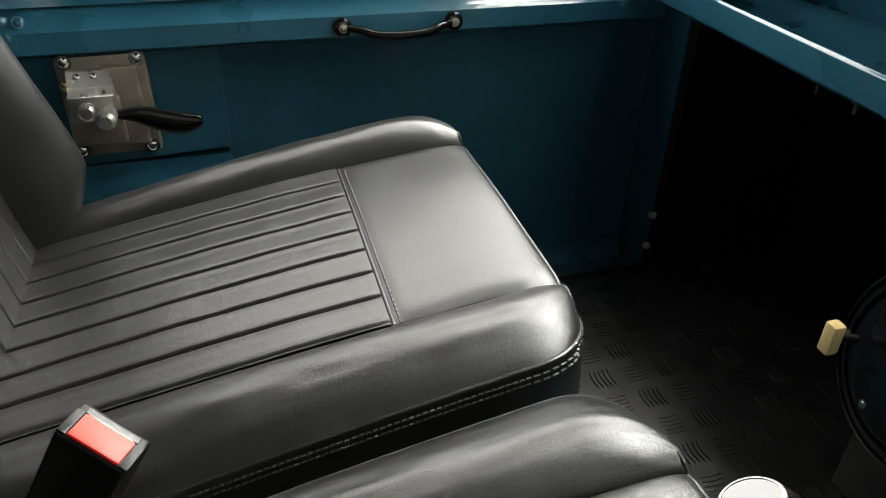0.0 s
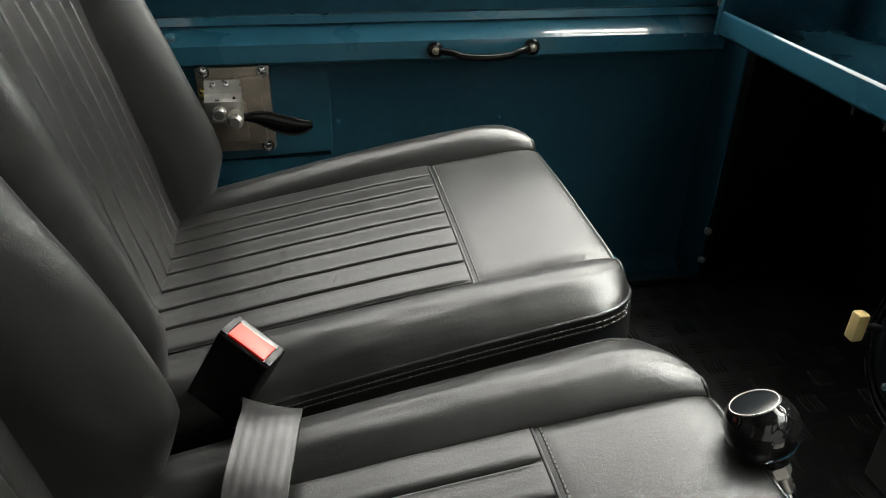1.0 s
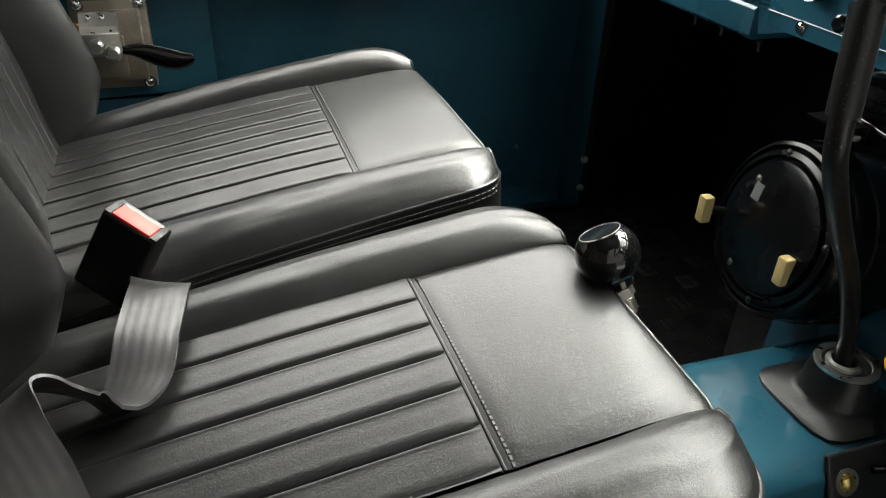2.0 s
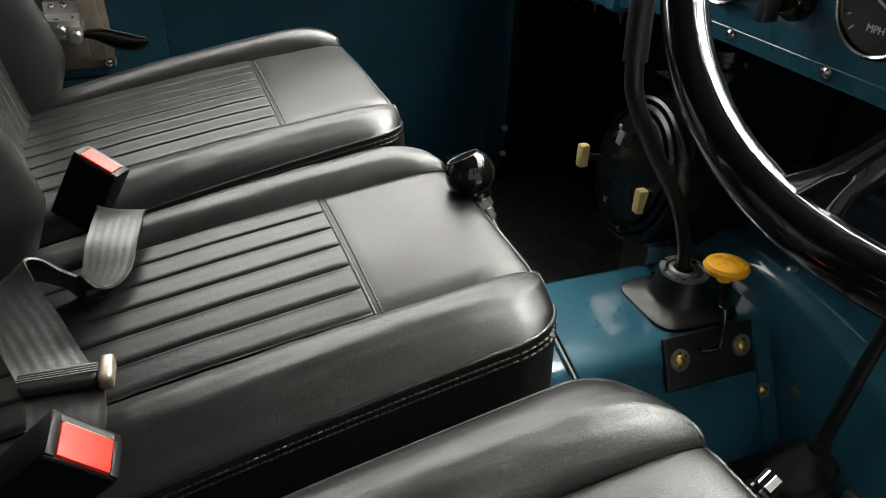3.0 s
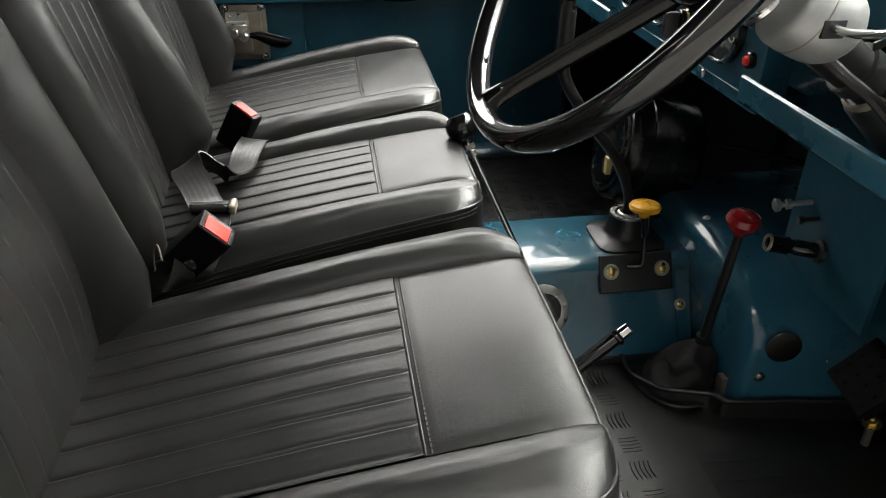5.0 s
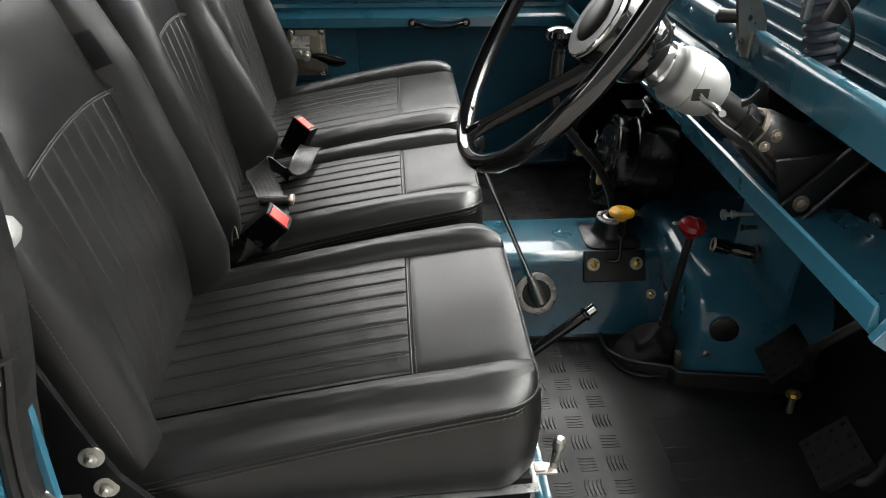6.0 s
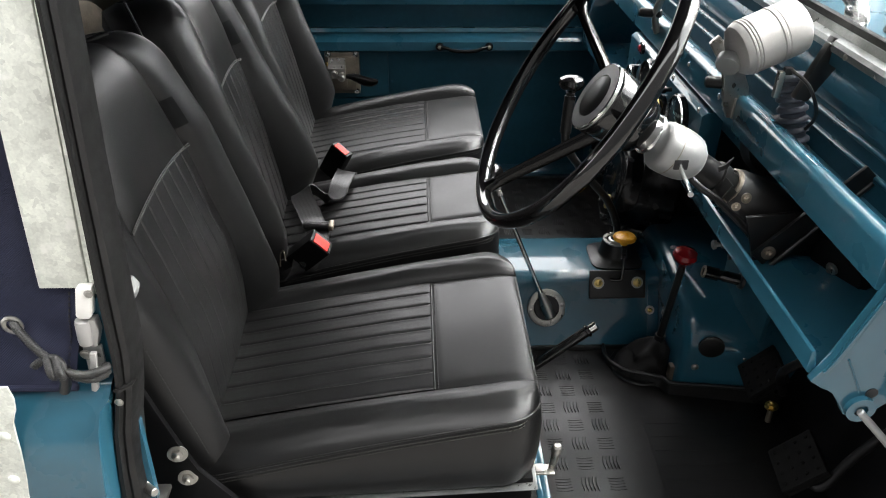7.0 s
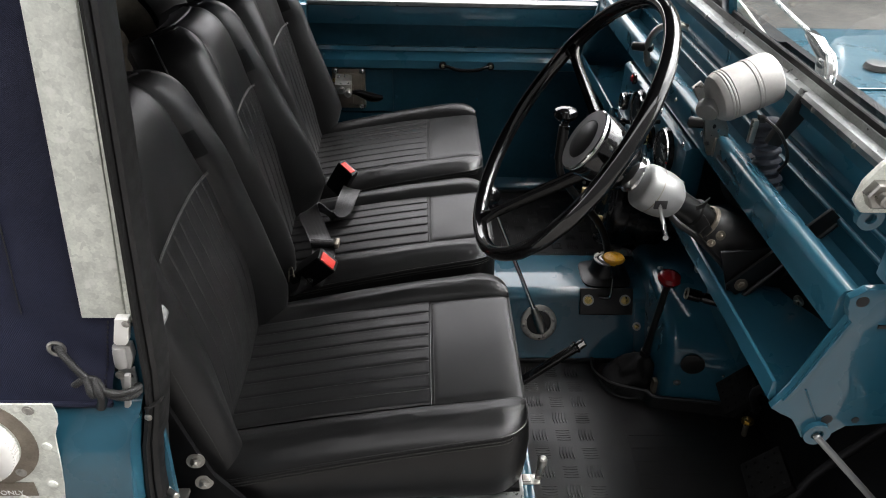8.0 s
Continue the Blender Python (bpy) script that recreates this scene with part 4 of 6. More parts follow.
for deg in (173, 71, -85):
    a = radians(deg)
    rad = (WUP * math.cos(a) + Vector((0, 1, 0)) * math.sin(a)).normalized()
    tan = AX.cross(rad).normalized()
    sp = bmesh.new()
    cols = []
    for f in span(0, 1, 14):
        r = 0.03 + (WR + 0.004 - 0.03) * f
        flare = 0.010 * max(0, (f - 0.86) / 0.14) ** 2
        w, d = 0.0082 - 0.002 * f + flare, 0.0125 - 0.003 * f
        c = WC + rad * r + AX * (0.086 * (1 - f))
        prof = [(-w, -d * 0.45), (-w * 0.75, -d * 0.8), (-w * 0.25, -d * 0.72), (0, -d), (w * 0.25, -d * 0.72), (w * 0.75, -d * 0.8), (w, -d * 0.45), (w, d * 0.5), (w * 0.6, d), (-w * 0.6, d), (-w, d * 0.5)]
        cols.append([sp.verts.new(c + tan * u + AX * v) for u, v in prof])
    for p, q in zip(cols, cols[1:]):
        for j in range(11):
            sp.faces.new((p[j], p[(j + 1) % 11], q[(j + 1) % 11], q[j]))
    sp.faces.new(cols[0][::-1]), sp.faces.new(cols[-1])
    part("spoke", sp, BLACK_SPOKE, wheel, angle=50)
H0 = WC + AX * 0.040 + Vector((0, 0.005, 0))
hubp = part("hub", lathe([(0.043, 0.060), (0.047, 0.055), (0.051, 0.040), (0.0535, 0.012), (0.052, 0.007), (0.048, 0.004), (0.02, 0.004), (0.02, 0.060)], H0, H0 + AX, 56), BLACK_GLOSS, wheel)
part("ring", lathe([(0.0522, 0.006), (0.0522, 0.002), (0.0508, 0.0), (0.0340, -0.001), (0.0325, 0.002), (0.04, 0.006)], H0, H0 + AX, 56, True), HUBGREY, hubp, "silver-grey hub ring")
part("ring_edge", lathe([(0.0522, 0.0035), (0.0534, 0.003), (0.0530, 0.0005), (0.0510, -0.0004)], H0, H0 + AX, 56, True), CHROME, hubp, "bright ring edge")
part("button", lathe([(0.0325, 0.003), (0.0327, -0.001), (0.029, -0.004), (0.015, -0.0065), (0, -0.007)], H0, H0 + AX, 40), PLASTIC, hubp, "satin black domed centre button")

column = thing("steering_column", tuple(WC + AX * 0.36), "black steering column with a silver indicator switch clamped on it", "steering column")
part("boss", lathe([(0.030, 0.094), (0.049, 0.097), (0.049, 0.108), (0.042, 0.124), (0.030, 0.132)], WC, WC + AX, 40), BLACK_GLOSS, column)
part("collar", lathe([(0.0295, 0.126), (0.0295, 0.156), (0.026, 0.160)], WC, WC + AX, 32), CHROME, column, "chromed collar")
part("band", lathe([(0.031, 0.143), (0.0325, 0.146), (0.031, 0.151)], WC, WC + AX, 32), CHROME, column)
part("tube", rod(WC + AX * 0.06, WC + AX * 0.60, 0.0225, seg=28), BLACK_SATIN, column)
# indicator switch: silver rounded housing and lever
SF, SD = Vector((0.488, -0.205, 0.676)), Vector((0.9, -0.05, -0.43)).normalized()
pot = lathe([(0.0, 0), (0.029, 0.0), (0.0325, 0.0012), (0.0352, 0.004), (0.0368, 0.009), (0.0375, 0.018), (0.0375, 0.034), (0.0368, 0.044), (0.0345, 0.054), (0.030, 0.063), (0.023, 0.070), (0.013, 0.0745), (0, 0.076)], SF, SF + SD, 56)
sw = part("indicator_switch", pot, SILVER, column, "silver painted indicator switch housing", 30)
part("slot", box((0.504, -0.2445, 0.652), (0.524, -0.232, 0.667), 0.001), DIAL, sw)
part("lower_seam", lathe([(0.0372, 0.0), (0.0380, 0.0004), (0.0380, 0.0012), (0.0372, 0.0016)], SF + SD * 0.022, SF + SD, 56, True), LATCH, sw)
tip, root = Vector((0.474, -0.392, 0.692)), Vector((0.514, -0.238, 0.660))
part("fixing_tab", prism([(0.536, 0.676), (0.543, 0.684), (0.564, 0.672), (0.561, 0.661), (0.545, 0.664)], "y", -0.193, -0.189, 0.001), SILVER, sw)
screw((0.553, -0.193, 0.672), (0, -1, 0), 0.0032, sw, LATCH)
part("switch_lever", tube(smooth_path([root, root.lerp(tip, 0.3) + Vector((0, 0, -0.003)), root.lerp(tip, 0.7), tip], 5), 0.0034, 10, taper=0.0036), CHROME, sw, "chrome switch lever")
screw((0.4975, -0.232, 0.683), -SD, 0.0034, sw, LATCH)
# clamp and support plate
CP = WC + AX * 0.275
part("clamp", lathe([(0.0235, 0), (0.0265, 0.001), (0.0265, 0.015), (0.0235, 0.016)], CP, CP + AX, 28), BLACK_SATIN, column)
cm = Matrix.Translation(CP) @ Matrix((AX, Vector((0, -1, 0)), WUP)).transposed().to_4x4()
part("clamp_ear", box((0.002, 0.022, -0.010), (0.0045, 0.052, 0.014), 0.001, m=cm), BLACK_SATIN, column)
part("clamp_ear", box((0.011, 0.022, -0.010), (0.0135, 0.056, 0.010), 0.001, m=cm), BLACK_SATIN, column)
part("clip", prism([(0.588, 0.628), (0.600, 0.634), (0.606, 0.652), (0.596, 0.640), (0.586, 0.636)], "y", -0.205, -0.202, 0.0005), BLACK_SATIN, column)
# A steel band stands in for the bright reflection on the shroud's edge.
part("edge_band", lathe([(0.0262, 0), (0.029, 0.001), (0.031, 0.006), (0.029, 0.008), (0.0262, 0.007)], WC + AX * 0.302, WC + AX * 0.6, 28, True), LATCH, column, "steel band for the bright glint on the shroud edge")
hexbolt((0.619, -0.2445, 0.606), (0.1, -1, 0.2), 0.0048, column, LATCH)
hexbolt((0.607, -0.2445, 0.592), (-0.2, -1, 0), 0.0040, column, LATCH)
shroud = lathe([(0.026, 0), (0.034, 0.01), (0.048, 0.09), (0.055, 0.17)], WC + AX * 0.305, WC + AX * 0.6 , 32)
part("shroud", shroud, BLACK_SATIN, column, "black conical shroud")
part("support_plate", prism([(0.634, 0.566), (0.70, 0.572), (0.80, 0.585), (0.860, 0.590), (0.860, 0.560), (0.672, 0.478), (0.662, 0.484)], "y", -0.232, -0.226, 0.001), BLACK_SATIN, column)
part("strap", box((-0.020, -0.0035, -0.014), (0.180, 0.0035, 0.014), 0.002, m=Matrix.Translation((0.675, -0.240, 0.512)) @ Matrix.Rotation(radians(-48), 4, "Y")), BLACK_SATIN, column)
part("strap_edge", rod((0.677, -0.243, 0.478), (0.80, -0.243, 0.628), 0.0042), BLACK_SATIN, column)
hexbolt((0.675, -0.2445, 0.511), (0, -1, 0.1), 0.0065, column, LATCH)
hexbolt((0.739, -0.2445, 0.590), (0, -1, 0.1), 0.0055, column, LATCH)

# wiring under the column
solid("wiring_loom", tube(smooth_path([(0.545, -0.205, 0.622), (0.560, -0.215, 0.609), (0.591, -0.218, 0.588), (0.626, -0.218, 0.556), (0.654, -0.218, 0.526), (0.675, -0.21, 0.495)], 8), 0.0055, 8), RUBBER, "black wiring loom under the steering column", "cable")

# servo bottle under the shelf: round black part with bright stud
hornb = thing("round_horn", (0.82, -0.24, 0.490), "round black housing with a bright stud in the shelf", "housing")
part("drum", lathe([(0.045, 0), (0.052, 0.01), (0.052, 0.05), (0.046, 0.058), (0.0, 0.060)], (0.818, -0.252, 0.519), (0.752, -0.279, 0.498), 36), NEAR_BLACK, hornb)
part("stud", lathe([(0.010, 0), (0.009, 0.004), (0.004, 0.005), (0.004, 0.009), (0, 0.009)], (0.763, -0.2745, 0.5015), (0.697, -0.3015, 0.4805), 24), ZINC, hornb)
vent = thing("speaker_pod", (0.80, 0.03, 0.475), "dark padded round pod under the upper rail", "pod")
part("pod", lathe([(0.0, 0), (0.035, 0.002), (0.05, 0.012), (0.054, 0.035), (0.050, 0.05), (0, 0.055)], (0.757, 0.010, 0.578), (0.757, -0.6, 0.74), 32), GAITER, vent)

# ---- gear and transfer levers, handbrake, pedals ----
lv1 = thing("transfer_lever", (0.43, 0.18, 0.06), "chrome transfer lever with a round black knob in a zinc ring", "lever")
gn = Vector((0, -0.897, 0.442))
part("ring", lathe([(0.044, 0), (0.044, 0.0025), (0.042, 0.0035), (0.030, 0.0035), (0.029, 0.0)], (0.436, 0.1855, 0.088), Vector((0.436, 0.1855, 0.088)) + gn, 40, True), ZINC, lv1, "zinc plated ring")
part("boot", lathe([(0.0295, 0.0005), (0.028, 0.003), (0.020, 0.004), (0, 0.002)], (0.436, 0.1855, 0.088), Vector((0.436, 0.1855, 0.088)) + gn, 32), RUBBER, lv1)
for a in (100, 190, 290, 10):
    p = Vector((0.436 + 0.037 * math.cos(radians(a)), 0.1855 + 0.442 * 0.037 * math.sin(radians(a)), 0.088 + 0.897 * 0.037 * math.sin(radians(a))))
    screw(p + gn * 0.0030, gn, 0.0042, lv1, ZINC)
foot, head = Vector((0.437, 0.165, 0.094)), Vector((0.315, 0.281, 0.360))
part("socket", lathe([(0.008, -0.018), (0.0125, -0.015), (0.0125, 0.018), (0.010, 0.026), (0.008, 0.040), (0.006, 0.046)], foot, head, 20), ZINC, lv1)
part("shaft", rod(foot + (head - foot) * 0.08, head, 0.0052, 0.0048, 16), CHROME, lv1, "chrome shaft")
part("nut", lathe([(0.009, 0), (0.009, 0.008)], head - (head - foot).normalized() * 0.014, head, 6), ZINC, lv1)
part("thread", lathe([(0.006, 0), (0.0066, 0.002), (0.006, 0.004), (0.0066, 0.006), (0.006, 0.008), (0.0066, 0.010), (0.006, 0.012)], head - (head - foot).normalized() * 0.028, head, 16), ZINC, lv1)
up = (Vector((-0.38, 0.42, 1.0))).normalized()
kp = [(0.0, -0.004), (0.012, -0.003)] + [(0.0252 * math.sin(b), 0.0240 - 0.0250 * math.cos(b)) for b in span(0.55, 2.35, 14)]
kp += [(0.0178, 0.0418)]
part("knob", lathe(kp, head, head + up, 40), BLACK_GLOSS, lv1, "glossy black ball knob with flat top")
part("knob_disc", lathe([(0.0174, 0.0405), (0.0174, 0.0422), (0.0, 0.0424)], head, head + up, 40), BLACK_GLOSS, lv1, "polished black disc")
part("knob_ring", lathe([(0.0165, 0.0420), (0.0165, 0.0427), (0.0159, 0.0427), (0.0159, 0.0420)], head, head + up, 40, True), ZINC, lv1)

gear = thing("gear_lever", (0.60, 0.285, 0.16), "cranked black gear lever in a moulded rubber gaiter", "lever")
gbm = bmesh.new()
gr = []
for h, w, d, pw in ((0.0, 0.060, 0.058, 5), (0.004, 0.060, 0.058, 5), (0.007, 0.055, 0.053, 4.5), (0.009, 0.041, 0.040, 2.6), (0.014, 0.0365, 0.0365, 2), (0.040, 0.0325, 0.0325, 2), (0.047, 0.030, 0.030, 2), (0.047, 0.020, 0.020, 2), (0.040, 0.010, 0.010, 2)):
    ring = []
    for k in range(32):
        a = 2 * math.pi * k / 32
        c, s = math.cos(a), math.sin(a)
        q = (abs(c) ** pw + abs(s) ** pw) ** (-1 / pw)
        ring.append(gbm.verts.new((0.607 + w * q * c, 0.288 + d * q * s, 0.1603 + h)))
    gr.append(ring)
for a, b in zip(gr, gr[1:]):
    for k in range(32):
        gbm.faces.new((a[k], a[(k + 1) % 32], b[(k + 1) % 32], b[k]))
gbm.faces.new(gr[0][::-1]), gbm.faces.new(gr[-1])
gt = part("gaiter", gbm, RUBBER, gear, "moulded black rubber gaiter", 50)
part("clamp_ring", lathe([(0.031, 0), (0.031, 0.0035), (0.024, 0.0035), (0.023, 0.001)], (0.607, 0.288, 0.2060), (0.607, 0.288, 1), 36, True), ZINC, gt, "dull steel ring")
part("shaft", tube(smooth_path([(0.607, 0.292, 0.190), (0.607, 0.297, 0.235), (0.575, 0.293, 0.307), (0.509, 0.269, 0.389), (0.463, 0.252, 0.453), (0.452, 0.250, 0.490), (0.455, 0.259, 0.545), (0.458, 0.266, 0.580)], 8), 0.0090, 14), SPECKLED, gear, "black shaft flecked with dust")
part("sleeve", tube([(0.452, 0.251, 0.495), (0.455, 0.259, 0.545), (0.457, 0.264, 0.570)], 0.0118, 16), SPECKLED, gear)
part("socket_cup", lathe([(0.019, 0.0), (0.017, 0.004), (0.013, 0.005), (0.011, 0.001)], (0.607, 0.291, 0.2045), (0.607, 0.291, 1), 28, True), ZINC, gear)
part("knob", lathe([(0.010, 0), (0.013, 0.004), (0.024, 0.012), (0.0265, 0.020), (0.023, 0.029), (0.012, 0.0335), (0, 0.034)], (0.457, 0.264, 0.578), (0.455, 0.262, 0.68), 32), BLACK_GLOSS, gear, "glossy black mushroom knob")

yl = thing("yellow_lever", (0.598, 0.17, 0.09), "small lever with a yellow mushroom knob on a black plate", "lever")
ym = Matrix.Translation((0.5985, 0.2095, 0.1355)) @ Matrix.Rotation(radians(-26), 4, "X")
part("plate", box((-0.064, -0.007, -0.033), (0.066, -0.001, 0.033), 0.005, 3, m=ym), BLACK_SATIN, yl, "black gate plate")
for x in (-0.044, 0.046):
    p = ym @ Vector((x, -0.0072, 0.004))
    part("washer", lathe([(0.0135, 0), (0.0135, 0.0015)], p, p + Vector((0, -0.897, 0.442)), 28), ZINC, yl)
    screw(p + Vector((0, -0.0013, 0.0006)), (0, -0.897, 0.442), 0.0068, yl, BRASS)
part("pivot_arm", tube(smooth_path([(0.580, 0.203, 0.152), (0.598, 0.199, 0.153), (0.605, 0.200, 0.160), (0.606, 0.208, 0.20), (0.605, 0.218, 0.238)], 6), 0.0038, 10), BLACK_GLOSS, yl)
part("spring", tube([Vector((0.6055, 0.209 + 0.009 * f, 0.204 + 0.034 * f)) + 0.0058 * Vector((math.cos(f * 60), math.sin(f * 60), 0)) for f in span(0, 1, 90)], 0.0011, 5), BLACK_GLOSS, yl)
part("knob", lathe([(0.008, 0), (0.009, 0.006), (0.016, 0.0095), (0.0245, 0.013), (0.0262, 0.018), (0.0235, 0.0225), (0.013, 0.0255), (0, 0.026)], (0.604, 0.220, 0.2365), (0.604, 0.226, 0.33), 36), YELLOW, yl, "worn yellow mushroom knob")

rl = thing("red_lever", (0.65, 0.085, 0.0), "black lever with a red knob in a leather gaiter", "lever")
rtop = Vector((0.684, 0.070, 0.285))
part("shaft", rod((0.672, 0.083, 0.062), rtop, 0.0085, 0.0075), BLACK_SATIN, rl)
part("collar", rod((0.672, 0.083, 0.066), (0.6735, 0.0825, 0.088), 0.0115), BLACK_SATIN, rl)
part("knob", lathe([(0.008, 0), (0.012, 0.006), (0.022, 0.016), (0.0255, 0.025), (0.022, 0.034), (0.012, 0.039), (0, 0.040)], rtop - Vector((0.001, -0.001, 0.006)), rtop + Vector((0.004, -0.01, 0.1)), 32), REDKNOB, rl, "dark red rounded knob")
bt = bmesh.new()
br = []
for k in range(12):
    f = k / 11
    c = Vector((0.636, 0.078, 0.006)).lerp(Vector((0.672, 0.083, 0.076)), f ** 0.9)
    row = []
    for j in range(30):
        a = 2 * math.pi * j / 30
        fold = 1 + math.sin(math.pi * f) * (0.9 * wob(math.cos(a), math.sin(a), f * 2.2, 1.7, 0.35) + 0.10 * math.sin(a * 6 + f * 8) - 0.10 * (0.5 + 0.5 * math.sin(f * 19)))
        w = (0.046 * (1 - f ** 1.7) + 0.012) * fold
        row.append(bt.verts.new(c + Vector((math.cos(a) * w * 1.05, math.sin(a) * w * 0.85, 0.010 * math.sin(a * 4 + f * 5) * math.sin(math.pi * f)))))
    br.append(row)
for a, b in zip(br, br[1:]):
    for j in range(30):
        bt.faces.new((a[j], a[(j + 1) % 30], b[(j + 1) % 30], b[j]))
bt.faces.new(br[0][::-1]), bt.faces.new(br[-1])
part("gaiter", bt, GAITER, rl, "crumpled black leather gaiter", 80)
part("base_ring", lathe([(0.062, 0), (0.066, 0.003), (0.064, 0.006), (0.055, 0.006)], (0.636, 0.076, 0.001), (0.636, 0.076, 1), 36, True), RUBBER, rl, "black base ring")
part("corner_bracket", box((0.688, 0.028, 0.002), (0.700, 0.046, 0.040), 0.002), LATCH, rl)
screw((0.574, 0.088, 0.008), (0, 0, 1), 0.0052, rl, CHROME)
screw((0.698, 0.034, 0.030), (-0.5, -1, 0.3), 0.004, rl, CHROME)

hb = thing("handbrake_lever", (0.36, -0.02, 0.03), "black handbrake lever with a bright release button", "handbrake")
h0, h1 = Vector((0.335, -0.022, 0.055)), Vector((0.485, 0.0, 0.166))
part("grip", rod(h0, h1, 0.0105, seg=20, bevel=0.002), BLACK_GLOSS, hb)
part("collar", rod(h1 - (h1 - h0) * 0.01, h1 + (h1 - h0) * 0.03, 0.0135, seg=20, bevel=0.002), BLACK_GLOSS, hb)
part("button", rod(h1 + (h1 - h0) * 0.03, h1 + (h1 - h0) * 0.13, 0.0098, seg=20, bevel=0.002), CHROME, hb, "bright steel button")
part("bracket", box((0.336, -0.034, 0.0), (0.362, -0.008, 0.07), 0.003), BLACK_SATIN, hb)


def pedal(label, pad, tilt, turn, bend, top):
    p = thing("pedal", (pad[0], pad[1], pad[2]), label, "pedal", "driver's pedals")
    m = Matrix.Translation(pad) @ Matrix.Rotation(radians(turn), 4, "Z") @ Matrix.Rotation(radians(tilt), 4, "Y")
    part("plate", box((-0.006, -0.045, -0.040), (0.004, 0.045, 0.040), 0.003, m=m), PEDAL, p)
    pd = part("rubber_pad", box((-0.016, -0.047, -0.042), (-0.0062, 0.047, 0.042), 0.004, 2, m=m), PEDAL, p)
    studs = [lathe([(0.0032, 0), (0.003, 0.002), (0.001, 0.003)], m @ Vector((-0.016, y, z)), m @ Vector((-1, y, z)), 8) for y in span(-0.034, 0.034, 3) for z in span(-0.03, 0.03, 3)]
    part("stud", merge(*studs), PEDAL, pd, kind="stuff")
    part("arm", tube(smooth_path([m @ Vector((0.003, -0.01, 0)), m @ Vector((0.014, -0.045, 0.012)), *[Vector(q) for q in bend], top], 6), 0.008, 12), NEAR_BLACK, p)
    return p


pedal("black brake pedal with studded rubber pad", Vector((0.812, -0.118, 0.146)), 42, -8, [(0.785, -0.205, 0.225), (0.785, -0.245, 0.290)], Vector((0.90, -0.30, 0.44)))
pedal("black clutch pedal with studded rubber pad", Vector((0.790, -0.330, 0.135)), 42, -8, [(0.86, -0.36, 0.20)], Vector((0.985, -0.36, 0.36)))
stop = thing("pedal_stop", (0.857, -0.095, 0.0), "small brass-coloured pedal stop bolt", "bolt")
hexbolt((0.860, -0.095, 0.040), (-0.2, 0, 1), 0.008, stop, BRASS)
part("stem", rod((0.862, -0.095, -0.005), (0.860, -0.095, 0.041), 0.006), LATCH, stop)

# choke and vent pulls on the bulkhead
cp = thing("pull_knobs", (0.80, 0.05, 0.272), "small chrome and black pull knobs above the tunnel", "knob")
part("chrome_pull", lathe([(0.0045, 0), (0.0045, 0.030), (0.008, 0.031), (0.008, 0.038), (0.0045, 0.039), (0.0045, 0.046), (0.0095, 0.047), (0.0105, 0.054), (0.006, 0.057), (0.0, 0.057)], (0.805, 0.092, 0.314), (0.750, 0.105, 0.306), 20), ALLOY, cp)
part("small_bolt", lathe([(0.004, 0), (0.004, 0.022), (0.0065, 0.023), (0.0065, 0.030), (0, 0.031)], (0.805, 0.070, 0.298), (0.760, 0.076, 0.294), 6), BLACK_SATIN, cp)
part("sleeve", lathe([(0.019, 0), (0.018, 0.006), (0.013, 0.008)], (0.805, 0.047, 0.255), (0.722, 0.062, 0.270), 24), RUBBER, cp)
part("black_pull", lathe([(0.012, 0), (0.012, 0.040), (0.0105, 0.042), (0.0105, 0.050), (0.0135, 0.052), (0.0135, 0.080)], (0.805, 0.047, 0.255), (0.722, 0.062, 0.270), 24), BLACK_GLOSS, cp)
part("pull_end", lathe([(0.0135, 0.080), (0.0125, 0.083), (0.009, 0.083), (0.008, 0.081)], (0.805, 0.047, 0.255), (0.722, 0.062, 0.270), 24, True), LATCH, cp)
part("bar", rod((0.94, 0.30, 0.275), (0.80, 0.40, 0.283), 0.006), NEAR_BLACK, cp)

# round heater in the passenger footwell
heat = thing("heater", (0.70, 0.47, 0.10), "round black heater drum with cream toggle flaps", "heater")
hc, hd = Vector((0.618, 0.452, 0.272)), Vector((-0.975, 0.09, 0.20)).normalized()
drum = part("drum", lathe([(0.098, -0.15), (0.104, -0.14), (0.105, -0.03), (0.104, -0.018), (0.100, -0.010), (0.096, -0.008), (0.0945, -0.013), (0.092, -0.013), (0.090, -0.006), (0.084, -0.004), (0.082, -0.010), (0.079, -0.010), (0.077, -0.002), (0.070, 0.0), (0.035, 0.001), (0, 0.001)], hc, hc + hd, 64), HEATER, heat, "glossy black pressed drum", 30)
part("band", lathe([(0.1045, -0.075), (0.107, -0.073), (0.107, -0.050), (0.1045, -0.048)], hc, hc + hd, 64, True), HEATER, heat)
part("top_bracket", box((-0.018, -0.026, 0.0), (0.030, 0.026, 0.003), 0.001, m=Matrix.Translation(hc + Vector((0.055, 0.0, 0.1225)))), NEAR_BLACK, heat, "bright strap plate")
part("band_clamp", merge(box((0.690, 0.425, 0.375), (0.712, 0.445, 0.398), 0.003), rod((0.700, 0.400, 0.392), (0.702, 0.470, 0.400), 0.004)), BLACK_GLOSS, heat)
part("motor_cup", lathe([(0.030, 0), (0.036, 0.004), (0.036, 0.016), (0.030, 0.020), (0.030, 0.026), (0.034, 0.029), (0.032, 0.042), (0.018, 0.048), (0, 0.048)], (0.735, 0.450, 0.395), (0.728, 0.445, 0.50), 32), HEATER, heat, "stepped black motor cup")
hq = hd.to_track_quat("Z", "Y").to_matrix().to_4x4()


